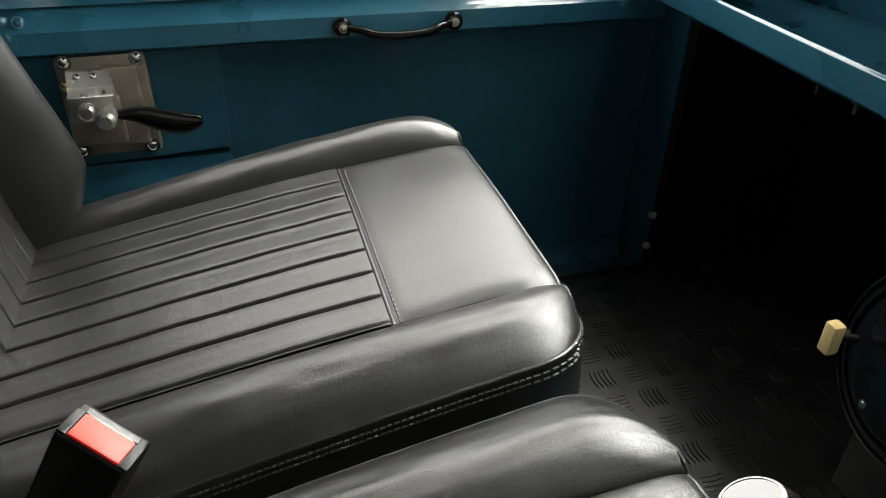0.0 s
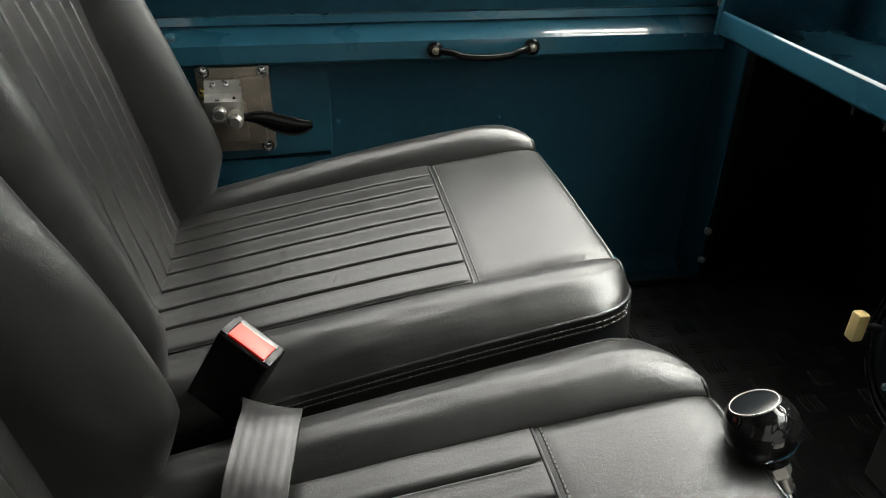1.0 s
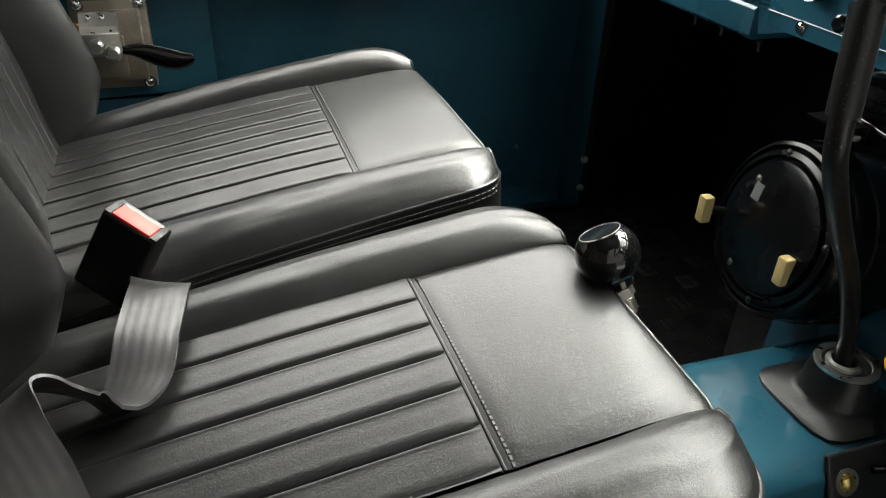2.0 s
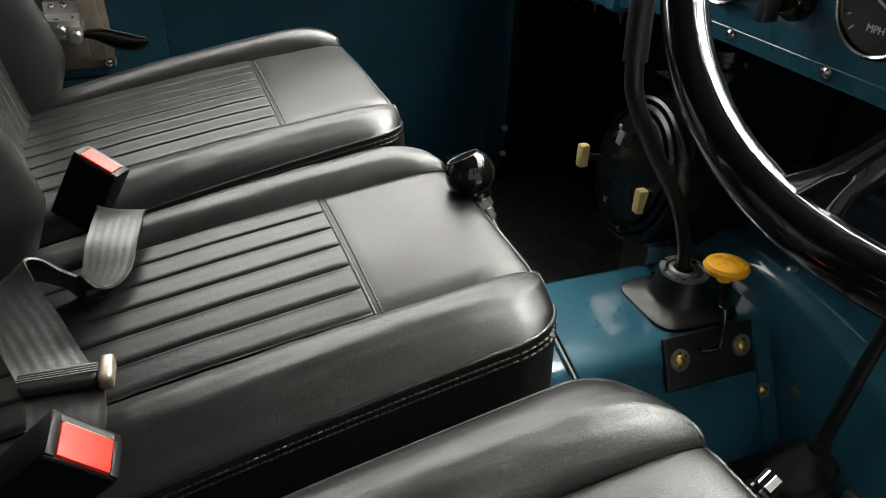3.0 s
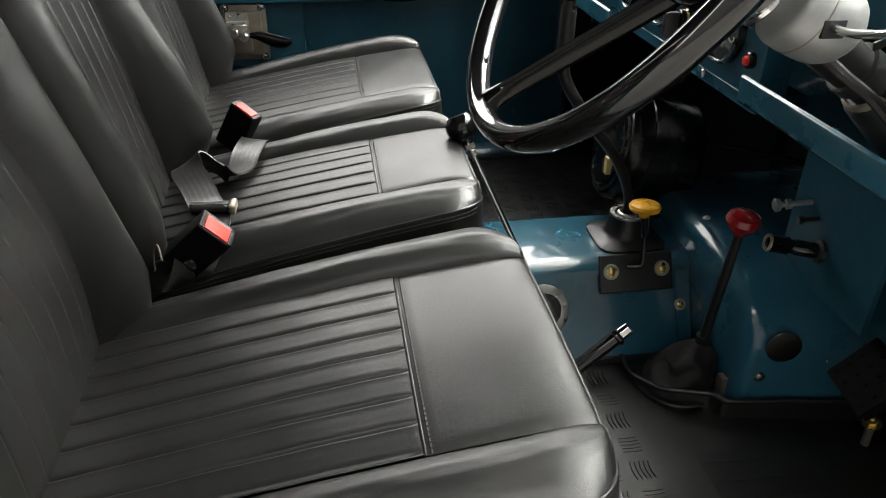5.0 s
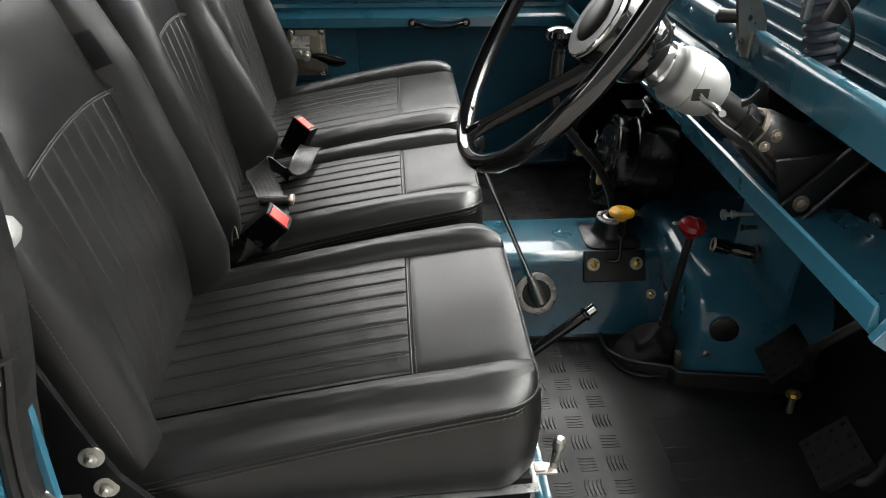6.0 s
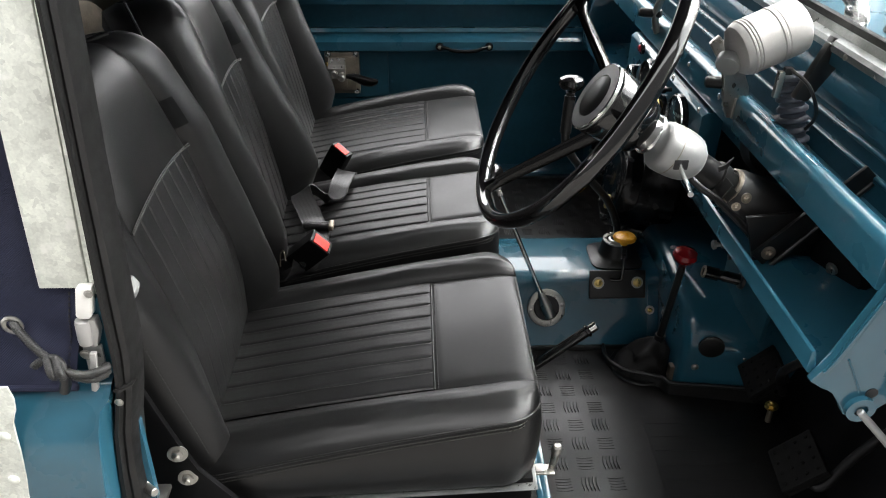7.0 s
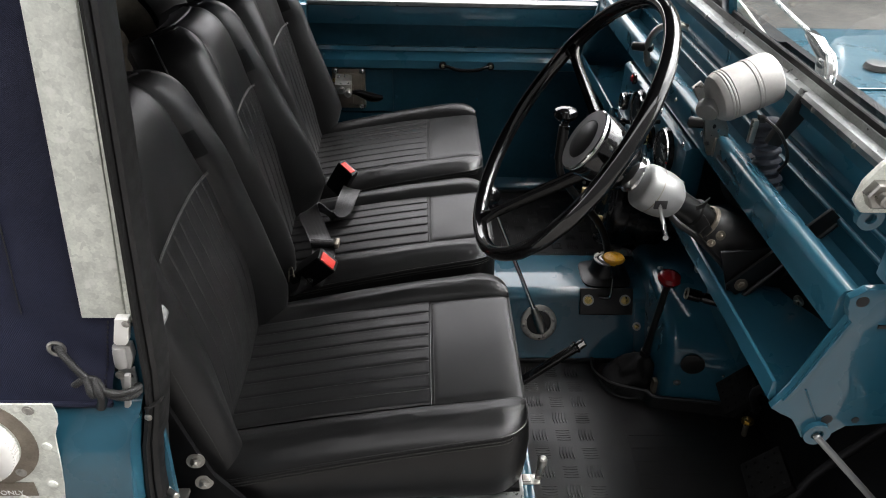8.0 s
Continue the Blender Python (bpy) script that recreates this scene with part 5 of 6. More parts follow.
def plane_spot(y, z):
    """The spot on the drum's face at that y and z."""
    return Vector((hc.x - (hd.y * (y - hc.y) + hd.z * (z - hc.z)) / hd.x, y, z)) + hd * 0.001


hm = Matrix.Translation(hc) @ hq
for at in ((0.586, 0.519, 0.266), (0.604, 0.395, 0.251)):
    p = Vector(at)
    fl = part("toggle", box(tuple(p - Vector((0.007, 0.007, 0.017))), tuple(p + Vector((0.007, 0.007, 0.017))), 0.003, 2), CREAM, heat, "cream plastic toggle")
    part("stem", rod(p, p - hd * 0.028, 0.005), BLACK_SATIN, fl)
p = hc + hd * 0.003
part("label_plate", box((-0.007, -0.010, 0.0), (0.007, 0.010, 0.001), 0.0005, m=Matrix.Translation(Vector((0.609, 0.466, 0.312)) + hd * 0.002) @ hq), LIGHTGREY, heat, "pale metal label")
for a in (15, 105, 195, 285):
    q = hm @ Vector((0.087 * math.cos(radians(a)), 0.087 * math.sin(radians(a)), -0.005))
    screw(q, hd, 0.0034, heat, BLACK_SATIN)
part("foot_bracket", box((0.70, 0.40, 0.0), (0.78, 0.54, 0.16), 0.004), BLACK_SATIN, heat)
screw(Vector((0.6075, 0.470, 0.327)), hd, 0.003, heat, ZINC)
screw(plane_spot(0.478, 0.212), hd, 0.003, heat, ZINC)

# ---- seat belts ----
BW, BLn = Vector((0.66, -0.68, -0.33)).normalized(), Vector((-0.62, 0.0, -0.78)).normalized()
BLn = (BLn - BW * BLn.dot(BW)).normalized()


def buckle(mid, label, drop_to, wide=BW, long=BLn, half=0.015, w=0.025, tall=0.080):
    b = thing("belt_buckle", tuple(drop_to), label, "buckle", "seat belt buckles")
    wide = Vector(wide).normalized()
    long = (Vector(long) - wide * wide.dot(Vector(long))).normalized()
    m = Matrix.Translation(mid) @ Matrix((wide, long, wide.cross(long))).transposed().to_4x4()
    part("case", box((-w, 0.0, -half), (w, tall, half), 0.0030, 3, m=m), BUCKLE, b)
    for x in (-w + 0.0035, w - 0.0035):
        part("end_cheek", box((x - 0.0030, -0.0014, 0.0015 - half), (x + 0.0030, 0.004, half - 0.0080), 0.0010, 2, m=m), BUCKLE, b)
    part("release_button", box((0.0072 - w, -0.0024, 0.0022 - half), (w - 0.0072, 0.02, half - 0.0092), 0.0010, 2, m=m), RED, b, "bright red release button")
    part("slot", box((0.006 - w, -0.0008, half - 0.0082), (w - 0.006, 0.01, half - 0.0032), 0.0005, 1, m=m), DIAL, b)
    part("tongue_edge", box((0.009 - w, -0.0014, half - 0.0086), (w - 0.009, 0.006, half - 0.0080), 0.0002, 1, m=m), ZINC, b)
    part("stalk", ribbon([m @ Vector((0, tall, 0)), m @ Vector((0, tall + 0.015, 0)), Vector(drop_to)], [wide, wide, wide], 0.036, 0.003), WEB, b)
    return b, m


buckle(Vector((-0.0375, 0.462, 0.363)), "black seat belt buckle with red button between the seats", (-0.125, 0.480, 0.27), (0.73, -0.45, -0.47), (-0.52, 0.20, -0.78))
bk2, m2 = buckle(Vector((-0.0453, 0.0546, 0.3539)), "black seat belt buckle with red button on the middle seat", (-0.128, 0.068, 0.284), (0.696, 0.01, -0.718), (-0.707, 0.181, -0.684), 0.018, 0.0246, 0.078)
part("stud", lathe([(0.0085, 0), (0.008, 0.003), (0.003, 0.0042), (0, 0.0042)], m2 @ Vector((0.006, 0.060, -0.0172)), m2 @ Vector((0.006, 0.060, -1)), 20), CHROME, bk2)
part("stud_slot", box((-0.0015, 0.0585, -0.0218), (0.0135, 0.0615, -0.0206), 0.0002, 1, m=m2), DIAL, bk2)
part("wire", tube(smooth_path([(-0.130, 0.05, 0.30), (-0.128, 0.056, 0.325), (-0.120, 0.048, 0.338), (-0.115, 0.036, 0.322)], 6), 0.0014, 6), LATCH, bk2)

belt = thing("lap_belt", (-0.06, 0.25, 0.30), "dark grey webbing lap belt folded on the middle seat", "seat belt")
strap = [(-0.050, 0.472, 0.255), (-0.034, 0.448, 0.300), (-0.026, 0.427, 0.321), (-0.028, 0.395, 0.330), (-0.034, 0.345, 0.331), (-0.040, 0.303, 0.324), (-0.052, 0.280, 0.323), (-0.068, 0.284, 0.332), (-0.092, 0.278, 0.350), (-0.108, 0.256, 0.360), (-0.106, 0.232, 0.356), (-0.092, 0.205, 0.345), (-0.080, 0.175, 0.337), (-0.070, 0.148, 0.336)]
acr = [(1, -0.45, 0), (1, -0.45, 0), (1, -0.5, 0.05), (1, -0.55, 0.05), (1, -0.55, 0.05), (1, -0.6, 0.2), (0.75, -0.7, 0.4), (0.6, -0.75, 0.5), (0.6, -0.6, 0.6), (0.75, 0.2, 0.5), (0.9, 0.4, 0.3), (1, 0.2, 0.05), (1, 0.05, 0), (1, 0, 0)]
sp, sa = smooth_path(strap, 7), smooth_path(acr, 7)
part("webbing", ribbon(sp, sa, 0.047, 0.0018), WEB, belt)
tm = Matrix.Translation((-0.066, 0.138, 0.342)) @ Matrix.Rotation(radians(-3), 4, "Z")
part("slide", box((-0.026, -0.009, -0.006), (0.026, 0.009, 0.006), 0.005, 3, m=tm), WEB, belt, "webbing folded over the adjuster bar")
part("slide_rib", merge(*[rod(tm @ Vector((-0.026, y, 0.0058)), tm @ Vector((0.026, y, 0.0058)), 0.0011, seg=6) for y in (-0.004, -0.0015, 0.001, 0.0035)]), WEB, belt)
part("tongue_frame", box((0.0255, -0.014, -0.006), (0.036, 0.014, 0.007), 0.004, 3, m=tm), LATCH, belt, "dull metal adjuster end")
part("tail", ribbon(smooth_path([(-0.066, 0.138, 0.334), (-0.062, 0.110, 0.333), (-0.066, 0.080, 0.327), (-0.085, 0.050, 0.300), (-0.115, 0.040, 0.275)], 6), smooth_path([(1, 0, 0), (1, 0.1, 0.05), (1, 0.2, 0.1), (0.9, 0.4, 0.1), (0.6, 0.8, 0)], 6), 0.050, 0.0018), WEB, belt)

# ---- windscreen, wipers and bonnet ----
ws = thing("windscreen", (0.76, 0.24, 0.775), "galvanised windscreen frame with clear glass", "windscreen", kind="structure")
brail = [(0.735, 0.792), (0.731, 0.803), (0.736, 0.808), (0.748, 0.811), (0.750, 0.822), (0.757, 0.826), (0.764, 0.822), (0.764, 0.792)]
part("bottom_rail", prism(brail, "y", -0.545, 1.03), ALLOY, ws, angle=25)
part("lower_flange", prism([(0.737, 0.774), (0.737, 0.7917), (0.762, 0.7917), (0.762, 0.774)], "y", -0.54, 1.025), BLUE_SHADED, ws)
part("glazing_strip", prism([(0.751, 0.8225), (0.751, 0.832), (0.757, 0.836), (0.763, 0.832), (0.763, 0.8225)], "y", -0.53, 1.02), SEAL, ws)
LEAN_X = -0.10
for y0, y1 in ((-0.545, -0.505), (0.225, 0.265), (0.99, 1.03)):
    post = prism([(y0, 0.826), (y1, 0.826), (y1, 1.26), (y0, 1.26)], "x", 0.745, 0.765, 0.003)
    for v in post.verts:
        v.co.x += LEAN_X * (v.co.z - 0.826) / 0.43
    part("post", post, GALV if y0 > 0.9 or y0 < 0 else BLUE, ws)
part("top_rail", box((0.635, -0.545, 1.25), (0.675, 1.03, 1.29), 0.004), GALV, ws)
for y0, y1 in ((-0.506, 0.226), (0.264, 0.991)):
    pane = prism([(y0, 0.828), (y1, 0.828), (y1, 1.255), (y0, 1.255)], "x", 0.754, 0.758)
    for v in pane.verts:
        v.co.x += LEAN_X * (v.co.z - 0.826) / 0.43
    gl = part("pane", pane, GLASS, ws, "clear glass")
    gl.visible_shadow = False
for k in range(12):
    screw((0.7325, 0.93 - k * 0.125, 0.799), (-1, 0, 0.2), 0.0042, ws, ZINC)

bon = thing("bonnet", (1.35, 0.24, 0.45), "teal blue painted bonnet with a black rubber buffer", "bonnet")
bsec = [(-0.52, 0.42), (-0.52, 0.560), (-0.51, 0.600), (-0.40, 0.632), (0.24, 0.648), (0.80, 0.640), (0.84, 0.618), (0.845, 0.572), (0.99, 0.566), (1.01, 0.55), (1.01, 0.42)]
part("panel", prism(bsec, "x", 0.862, 1.95, 0.006), BLUE, bon, angle=50)
part("scuttle", prism([(0.80, 0.70), (0.80, 0.774), (0.86, 0.66), (0.86, 0.60), (0.84, 0.60)], "y", -0.52, 1.0, 0.003), BLUE, bon)
part("rib", box((0.95, 0.30, 0.644), (1.9, 0.31, 0.652), 0.003), BLUE, bon)
part("rib", box((0.95, -0.02, 0.638), (1.9, -0.01, 0.648), 0.003), BLUE, bon)
part("buffer", lathe([(0.030, 0), (0.032, 0.006), (0.028, 0.016), (0.018, 0.018), (0, 0.016)], (1.225, 0.45, 0.644), (1.225, 0.45, 1), 28), RUBBER, bon, "black rubber buffer")

wip = thing("wiper", (0.80, -0.08, 0.775), "bright steel wiper arm and pivot outside the glass", "wiper")
pv = Vector((0.80, -0.080, 0.800))
part("pivot", lathe([(0.020, 0), (0.020, 0.010), (0.012, 0.014), (0.012, 0.034), (0.008, 0.040), (0, 0.040)], pv, pv + Vector((-0.2, 0, 1)), 24), CHROME, wip)
part("arm_head", prism([(-0.105, 0.820), (-0.085, 0.848), (-0.035, 0.862), (0.000, 0.864), (0.0, 0.852), (-0.060, 0.838), (-0.085, 0.812)], "x", 0.790, 0.806, 0.003), CHROME, wip)
part("spring_arc", tube(smooth_path([(0.795, -0.110, 0.800), (0.795, -0.120, 0.825), (0.795, -0.10, 0.85), (0.795, -0.07, 0.858)], 6), 0.003, 8), CHROME, wip)
part("arm", rod((0.798, -0.005, 0.858), (0.775, 0.32, 0.905), 0.0045, 0.003), CHROME, wip)
part("blade", box((-0.003, -0.17, -0.007), (0.003, 0.17, 0.007), 0.002, m=Matrix.Translation((0.772, 0.27, 0.845)) @ Matrix.Rotation(radians(9), 4, "X")), GALV, wip)
part("tail_rod", rod((0.80, -0.165, 0.792), (0.80, -0.10, 0.800), 0.004), CHROME, wip)

# wiper motor on the dash rail
mot = thing("wiper_motor", (0.66, -0.08, 0.665), "silver ribbed wiper motor on a zinc bracket", "wiper motor")
ma, mb = Vector((0.616, -0.106, 0.778)), Vector((0.711, -0.091, 0.815))
md = (mb - ma).length
mp = [(0.0, -0.002), (0.030, -0.0015), (0.0365, 0.002), (0.0400, 0.008)]
for k in range(3):
    mp += [(0.0403, 0.011 + k * 0.005), (0.0418, 0.0125 + k * 0.005), (0.0418, 0.0145 + k * 0.005)]
mp += [(0.0418, 0.054), (0.0412, 0.0545), (0.0412, 0.056), (0.0426, 0.057), (0.0426, 0.061), (0.0412, 0.062), (0.0412, 0.064), (0.0418, 0.065), (0.0418, md - 0.014), (0.0395, md - 0.005), (0.033, md), (0.0, md)]
part("body", lathe(mp, ma, mb, 56), MOTOR, mot, angle=30)
part("gear_case", lathe([(0.0, 0), (0.017, 0.001), (0.019, 0.005), (0.019, 0.016), (0.012, 0.022)], (0.606, -0.112, 0.756), (0.64, -0.06, 0.79), 28), SILVER, mot)
part("bracket", prism([(0.665, 0.636), (0.700, 0.640), (0.692, 0.690), (0.665, 0.740), (0.625, 0.775), (0.612, 0.762), (0.646, 0.715), (0.652, 0.67)], "y", -0.018, -0.008, 0.002), ZINC, mot, "zinc plated bracket")
part("bracket_foot", box((0.6715, -0.022, 0.636), (0.6745, 0.020, 0.672), 0.001), ZINC, mot)
hexbolt((0.671, 0.002, 0.654), (-1, -0.1, 0), 0.007, mot, ZINC)
part("rubber_stop", rod((0.628, 0.012, 0.690), (0.672, -0.012, 0.694), 0.010, seg=20, bevel=0.003), RUBBER, mot)
part("strap", prism([(0.700, 0.720), (0.722, 0.715), (0.770, 0.800), (0.735, 0.812)], "y", -0.15, -0.135, 0.003), BLACK_SATIN, mot)
part("lever", box((0.668, -0.152, 0.722), (0.678, -0.142, 0.762), 0.002), ZINC, mot)
part("terminal", box((0.676, -0.152, 0.757), (0.688, -0.142, 0.768), 0.002), BLACK_SATIN, mot)
part("lead", tube(smooth_path([(0.685, -0.15, 0.765), (0.71, -0.165, 0.745), (0.735, -0.16, 0.70), (0.745, -0.12, 0.655), (0.742, -0.10, 0.625)], 8), 0.0028, 8), RUBBER, mot)

hose = thing("demister_hose", (0.745, -0.10, 0.60), "grey-blue corrugated demister hose behind the dash rail", "hose")
ht, hbm = Vector((0.718, -0.090, 0.738)), Vector((0.745, -0.118, 0.606))
prof = []
for k in range(8):
    z = k * 0.0165
    prof += [(0.0205, z), (0.0235, z + 0.003), (0.0235, z + 0.007), (0.0185, z + 0.010), (0.0185, z + 0.0155)]
part("corrugated_tube", lathe(prof, ht, hbm, 32), HOSE, hose, angle=50)
# grab bracket at the middle of the dash
grab = thing("dash_hook", (0.66, 0.42, 0.64), "curved zinc hook with a rubber stop on the dash rail", "hook")
part("hook", tube(smooth_path([(0.672, 0.435, 0.650), (0.660, 0.430, 0.690), (0.668, 0.415, 0.735), (0.700, 0.40, 0.755), (0.73, 0.39, 0.75)], 6), 0.008, 12), ZINC, grab)
part("rubber_stop", rod((0.630, 0.450, 0.690), (0.672, 0.425, 0.694), 0.010, seg=20, bevel=0.003), RUBBER, grab)
hexbolt((0.672, 0.452, 0.655), (-1, 0, 0), 0.006, grab, ZINC)

# windscreen clamp at the pillar
cla = thing("windscreen_clamp", (0.70, -0.47, 0.70), "galvanised windscreen hinge clamp with a large nut", "clamp")
part("plate", prism([(0.650, 0.800), (0.654, 0.826), (0.668, 0.850), (0.70, 0.872), (0.77, 0.88), (0.77, 0.80), (0.70, 0.786), (0.662, 0.786)], "y", -0.485, -0.475, 0.004), GALV, cla)
part("nut", lathe([(0.018, 0), (0.018, 0.012), (0.016, 0.014)], (0.672, -0.485, 0.815), (0.672, -1, 0.82), 6), ZINC, cla)
part("stud", rod((0.672, -0.499, 0.815), (0.672, -0.512, 0.8155), 0.009, bevel=0.002), ZINC, cla)
part("lower_ear", lathe([(0.016, 0), (0.016, 0.01), (0.007, 0.01), (0.007, 0.004), (0, 0.004)], (0.678, -0.474, 0.778), (0.678, -1, 0.778), 24), BLUE, cla)
part("base", box((0.72, -0.515, 0.69), (0.78, -0.47, 0.785), 0.004), BLUE, cla)

strut = thing("door_check_rod", (0.9, -0.53, 0.2), "pale grey door check rod hooked in the dash ear", "rod")
part("rod", rod((0.704, -0.506, 0.438), (0.96, -0.506, 0.165), 0.0052, seg=16, bevel=0.002), SILVER, strut)

# ---- doorway, tub side and hood ----
tub = thing("tub_side", (-0.7, -0.55, -0.1), "glossy teal blue rear tub side with rolled top edge", "body side", kind="structure")
tsec = [(-0.510, 0.557), (-0.555, 0.555), (-0.561, 0.552), (-0.566, 0.545), (-0.574, 0.532), (-0.582, 0.517), (-0.588, 0.502), (-0.5925, 0.485), (-0.595, 0.465), (-0.596, 0.43), (-0.596, 0.10), (-0.594, -0.2), (-0.586, -0.2), (-0.587, 0.43), (-0.580, 0.500), (-0.560, 0.538), (-0.550, 0.547), (-0.510, 0.548)]
def front_edge(z):
    """How far back the doorway edge of the tub runs at a height."""
    line = ((-0.2, -0.251), (0.30, -0.234), (0.366, -0.225), (0.424, -0.219), (0.481, -0.211), (0.52, -0.203), (0.548, -0.195), (0.58, -0.193))
    for (z0, x0), (z1, x1) in zip(line, line[1:]):
        if z <= z1:
            return x0 + (x1 - x0) * (z - z0) / (z1 - z0)
    return line[-1][1]


skin = prism(tsec, "x", -1.60, -0.198)
bmesh.ops.subdivide_edges(skin, edges=[e for e in skin.edges if abs(e.verts[0].co.z - e.verts[1].co.z) > 0.1], cuts=6)
for v in skin.verts:
    if v.co.x > -0.3:
        v.co.x = front_edge(v.co.z)
part("skin", skin, BLUE, tub, angle=60)
part("edge_return", grid(lambda z, f: Vector((front_edge(z) - 0.001 + 0.003 * math.sin(f * 1.571), -0.5945 + 0.040 * (1 - math.cos(f * 1.571)), z)), span(-0.1, 0.545, 24), span(0, 1, 6)), BLUE, tub, angle=80)
part("inner_post", prism([(-0.228, 0.53), (-0.184, 0.53), (-0.189, 0.479), (-0.194, 0.333), (-0.200, -0.1), (-0.25, -0.1)], "y", -0.536, -0.526, 0.002), BLUE, tub)
part("corner_post", prism([(-0.222, 0.556), (-0.184, 0.556), (-0.176, 0.660), (-0.200, 0.660)], "y", -0.546, -0.538, 0.002), BLUE, tub)
part("bolt", rod((-0.206, -0.536, 0.362), (-0.186, -0.552, 0.366), 0.0055, seg=16, bevel=0.001), ZINC, tub)
screw((-0.204, -0.537, 0.362), (0.6, -0.8, 0.1), 0.008, tub, ZINC)
part("striker_plate", box((-0.205, -0.535, 0.326), (-0.184, -0.51, 0.333), 0.001), ZINC, tub)

seal = thing("door_seal", (-0.17, -0.56, 0.3), "weathered black rubber door seal on the pillar", "door seal")
upseal = bmesh.new()
sections = []
edges = ((-0.1, -0.245, -0.215), (0.20, -0.234, -0.206), (0.35, -0.227, -0.201), (0.41, -0.2195, -0.198), (0.475, -0.2105, -0.189), (0.515, -0.200, -0.180), (0.545, -0.192, -0.1745), (0.59, -0.187, -0.168), (0.68, -0.182, -0.163), (0.81, -0.172, -0.156), (1.32, -0.138, -0.122))
for z, xl, xr in edges:
    w = xr - xl
    sections.append([upseal.verts.new((xl + a * w, y, z)) for a, y in ((0.0, -0.53), (0.0, -0.555), (0.12, -0.563), (0.34, -0.563), (0.46, -0.555), (0.60, -0.556), (0.85, -0.552), (1.0, -0.542), (1.0, -0.515))])
for a, b in zip(sections, sections[1:]):
    for k in range(9):
        upseal.faces.new((a[k], a[(k + 1) % 9], b[(k + 1) % 9], b[k]))
part("rubber", upseal, SEAL, seal, angle=30)
part("joint", prism([(-0.1915, -0.566), (-0.186, -0.5665), (-0.174, -0.556), (-0.172, -0.545), (-0.190, -0.545)], "z", 0.546, 0.549), SEAL, seal)
screw((-0.190, -0.5635, 0.530), (0, -1, 0), 0.0035, seal, ZINC)

stick = thing("hood_stick", (-0.2, -0.55, 0.57), "mottled galvanised hood frame upright", "hood frame")
part("strip", prism([(-0.241, 0.677), (-0.191, 0.677), (-0.180, 0.808), (-0.147, 1.20), (-0.197, 1.20), (-0.230, 0.808)], "y", -0.553, -0.547, 0.002), GALV, stick)
part("fold", prism([(-0.1905, 0.674), (-0.184, 0.674), (-0.140, 1.20), (-0.1465, 1.20)], "y", -0.552, -0.530, 0.001), GALV, stick)
part("upright", prism([(-0.215, 0.575), (-0.196, 0.575), (-0.150, 1.20), (-0.17, 1.20)], "y", -0.529, -0.50, 0.002), GALV, stick)
part("socket", prism([(-0.1995, 0.684), (-0.1835, 0.684), (-0.1905, 0.650), (-0.194, 0.6455), (-0.205, 0.6455), (-0.2075, 0.650)], "y", -0.564, -0.552, 0.0025, 2), WHITE, stick, "white painted socket")
screw((-0.187, -0.5645, 0.678), (0, -1, 0), 0.0032, stick, ZINC)
part("clamp", merge(lathe([(0.0, 0), (0.0078, 0.002), (0.0086, 0.008), (0.0086, 0.026), (0.0078, 0.032), (0, 0.034)], (-0.207, -0.558, 0.609), (-0.199, -0.558, 0.70), 20), prism([(-0.203, 0.607), (-0.1965, 0.607), (-0.1905, 0.625), (-0.191, 0.642), (-0.198, 0.642)], "y", -0.561, -0.549, 0.0015)), MOTOR, stick)
part("hook_plate", prism([(-0.216, 0.560), (-0.1965, 0.560), (-0.194, 0.606), (-0.214, 0.606)], "y", -0.557, -0.5535, 0.001), ALLOY, stick)
part("hook", prism([(-0.203, 0.604), (-0.196, 0.604), (-0.2055, 0.553), (-0.2085, 0.5505), (-0.213, 0.552)], "y", -0.569, -0.563, 0.0015), MOTOR, stick)
screw((-0.213, -0.557, 0.594), (0, -1, 0), 0.0042, stick, ZINC)
part("striker", prism([(-0.181, 0.652), (-0.171, 0.651), (-0.1655, 0.640), (-0.170, 0.628), (-0.179, 0.619)], "y", -0.512, -0.490, 0.004, 3), LIGHTGREY, stick, "pale plastic striker block")

hood = thing("canvas_hood", (-0.8, 0.25, 0.57), "navy blue woven canvas hood tied down by a rope", "hood")


def side_cloth(u, v):
    z = 0.556 + v * 0.72
    low = min(1.0, (z - 0.556) / 0.118)
    x0 = -0.2270 + 0.180 * (z - 0.556) if z < 0.674 else -0.2285 + 0.084 * (z - 0.674)
    x = x0 - u * 1.38
    pull = 0.005 * math.exp(-((x + 0.279) / 0.025) ** 2 - ((z - 0.633) / 0.03) ** 2)
    fold = 0.004 * math.sin((x + 0.27) * 70 + (z - 0.6) * 90) * math.exp(-((x + 0.25) / 0.05) ** 2 - ((z - 0.60) / 0.04) ** 2)
    y = -0.566 + 0.021 * low ** 0.8 - wob(x, z, 3.1, 7, 0.003) + pull - fold
    return Vector((x, y, z))


part("side_curtain", grid(side_cloth, [(k / 90) ** 1.6 for k in range(91)], span(0, 0.2, 40) + span(0.21, 1, 30)), CANVAS, hood, angle=80)
part("hem", tube([side_cloth(u, 0.0) for u in span(0, 1, 40)], 0.004, 8), CANVAS, hood)
dashes = []
for k in range(17):
    at = side_cloth(0.0058, 0.012 + k * 0.0089)
    dashes.append(box(tuple(at + Vector((-0.0008, -0.0013, -0.0019))), tuple(at + Vector((0.0008, 0.0003, 0.0019))), 0))
part("stitch_line", merge(*dashes), DIAL, hood, kind="stuff")
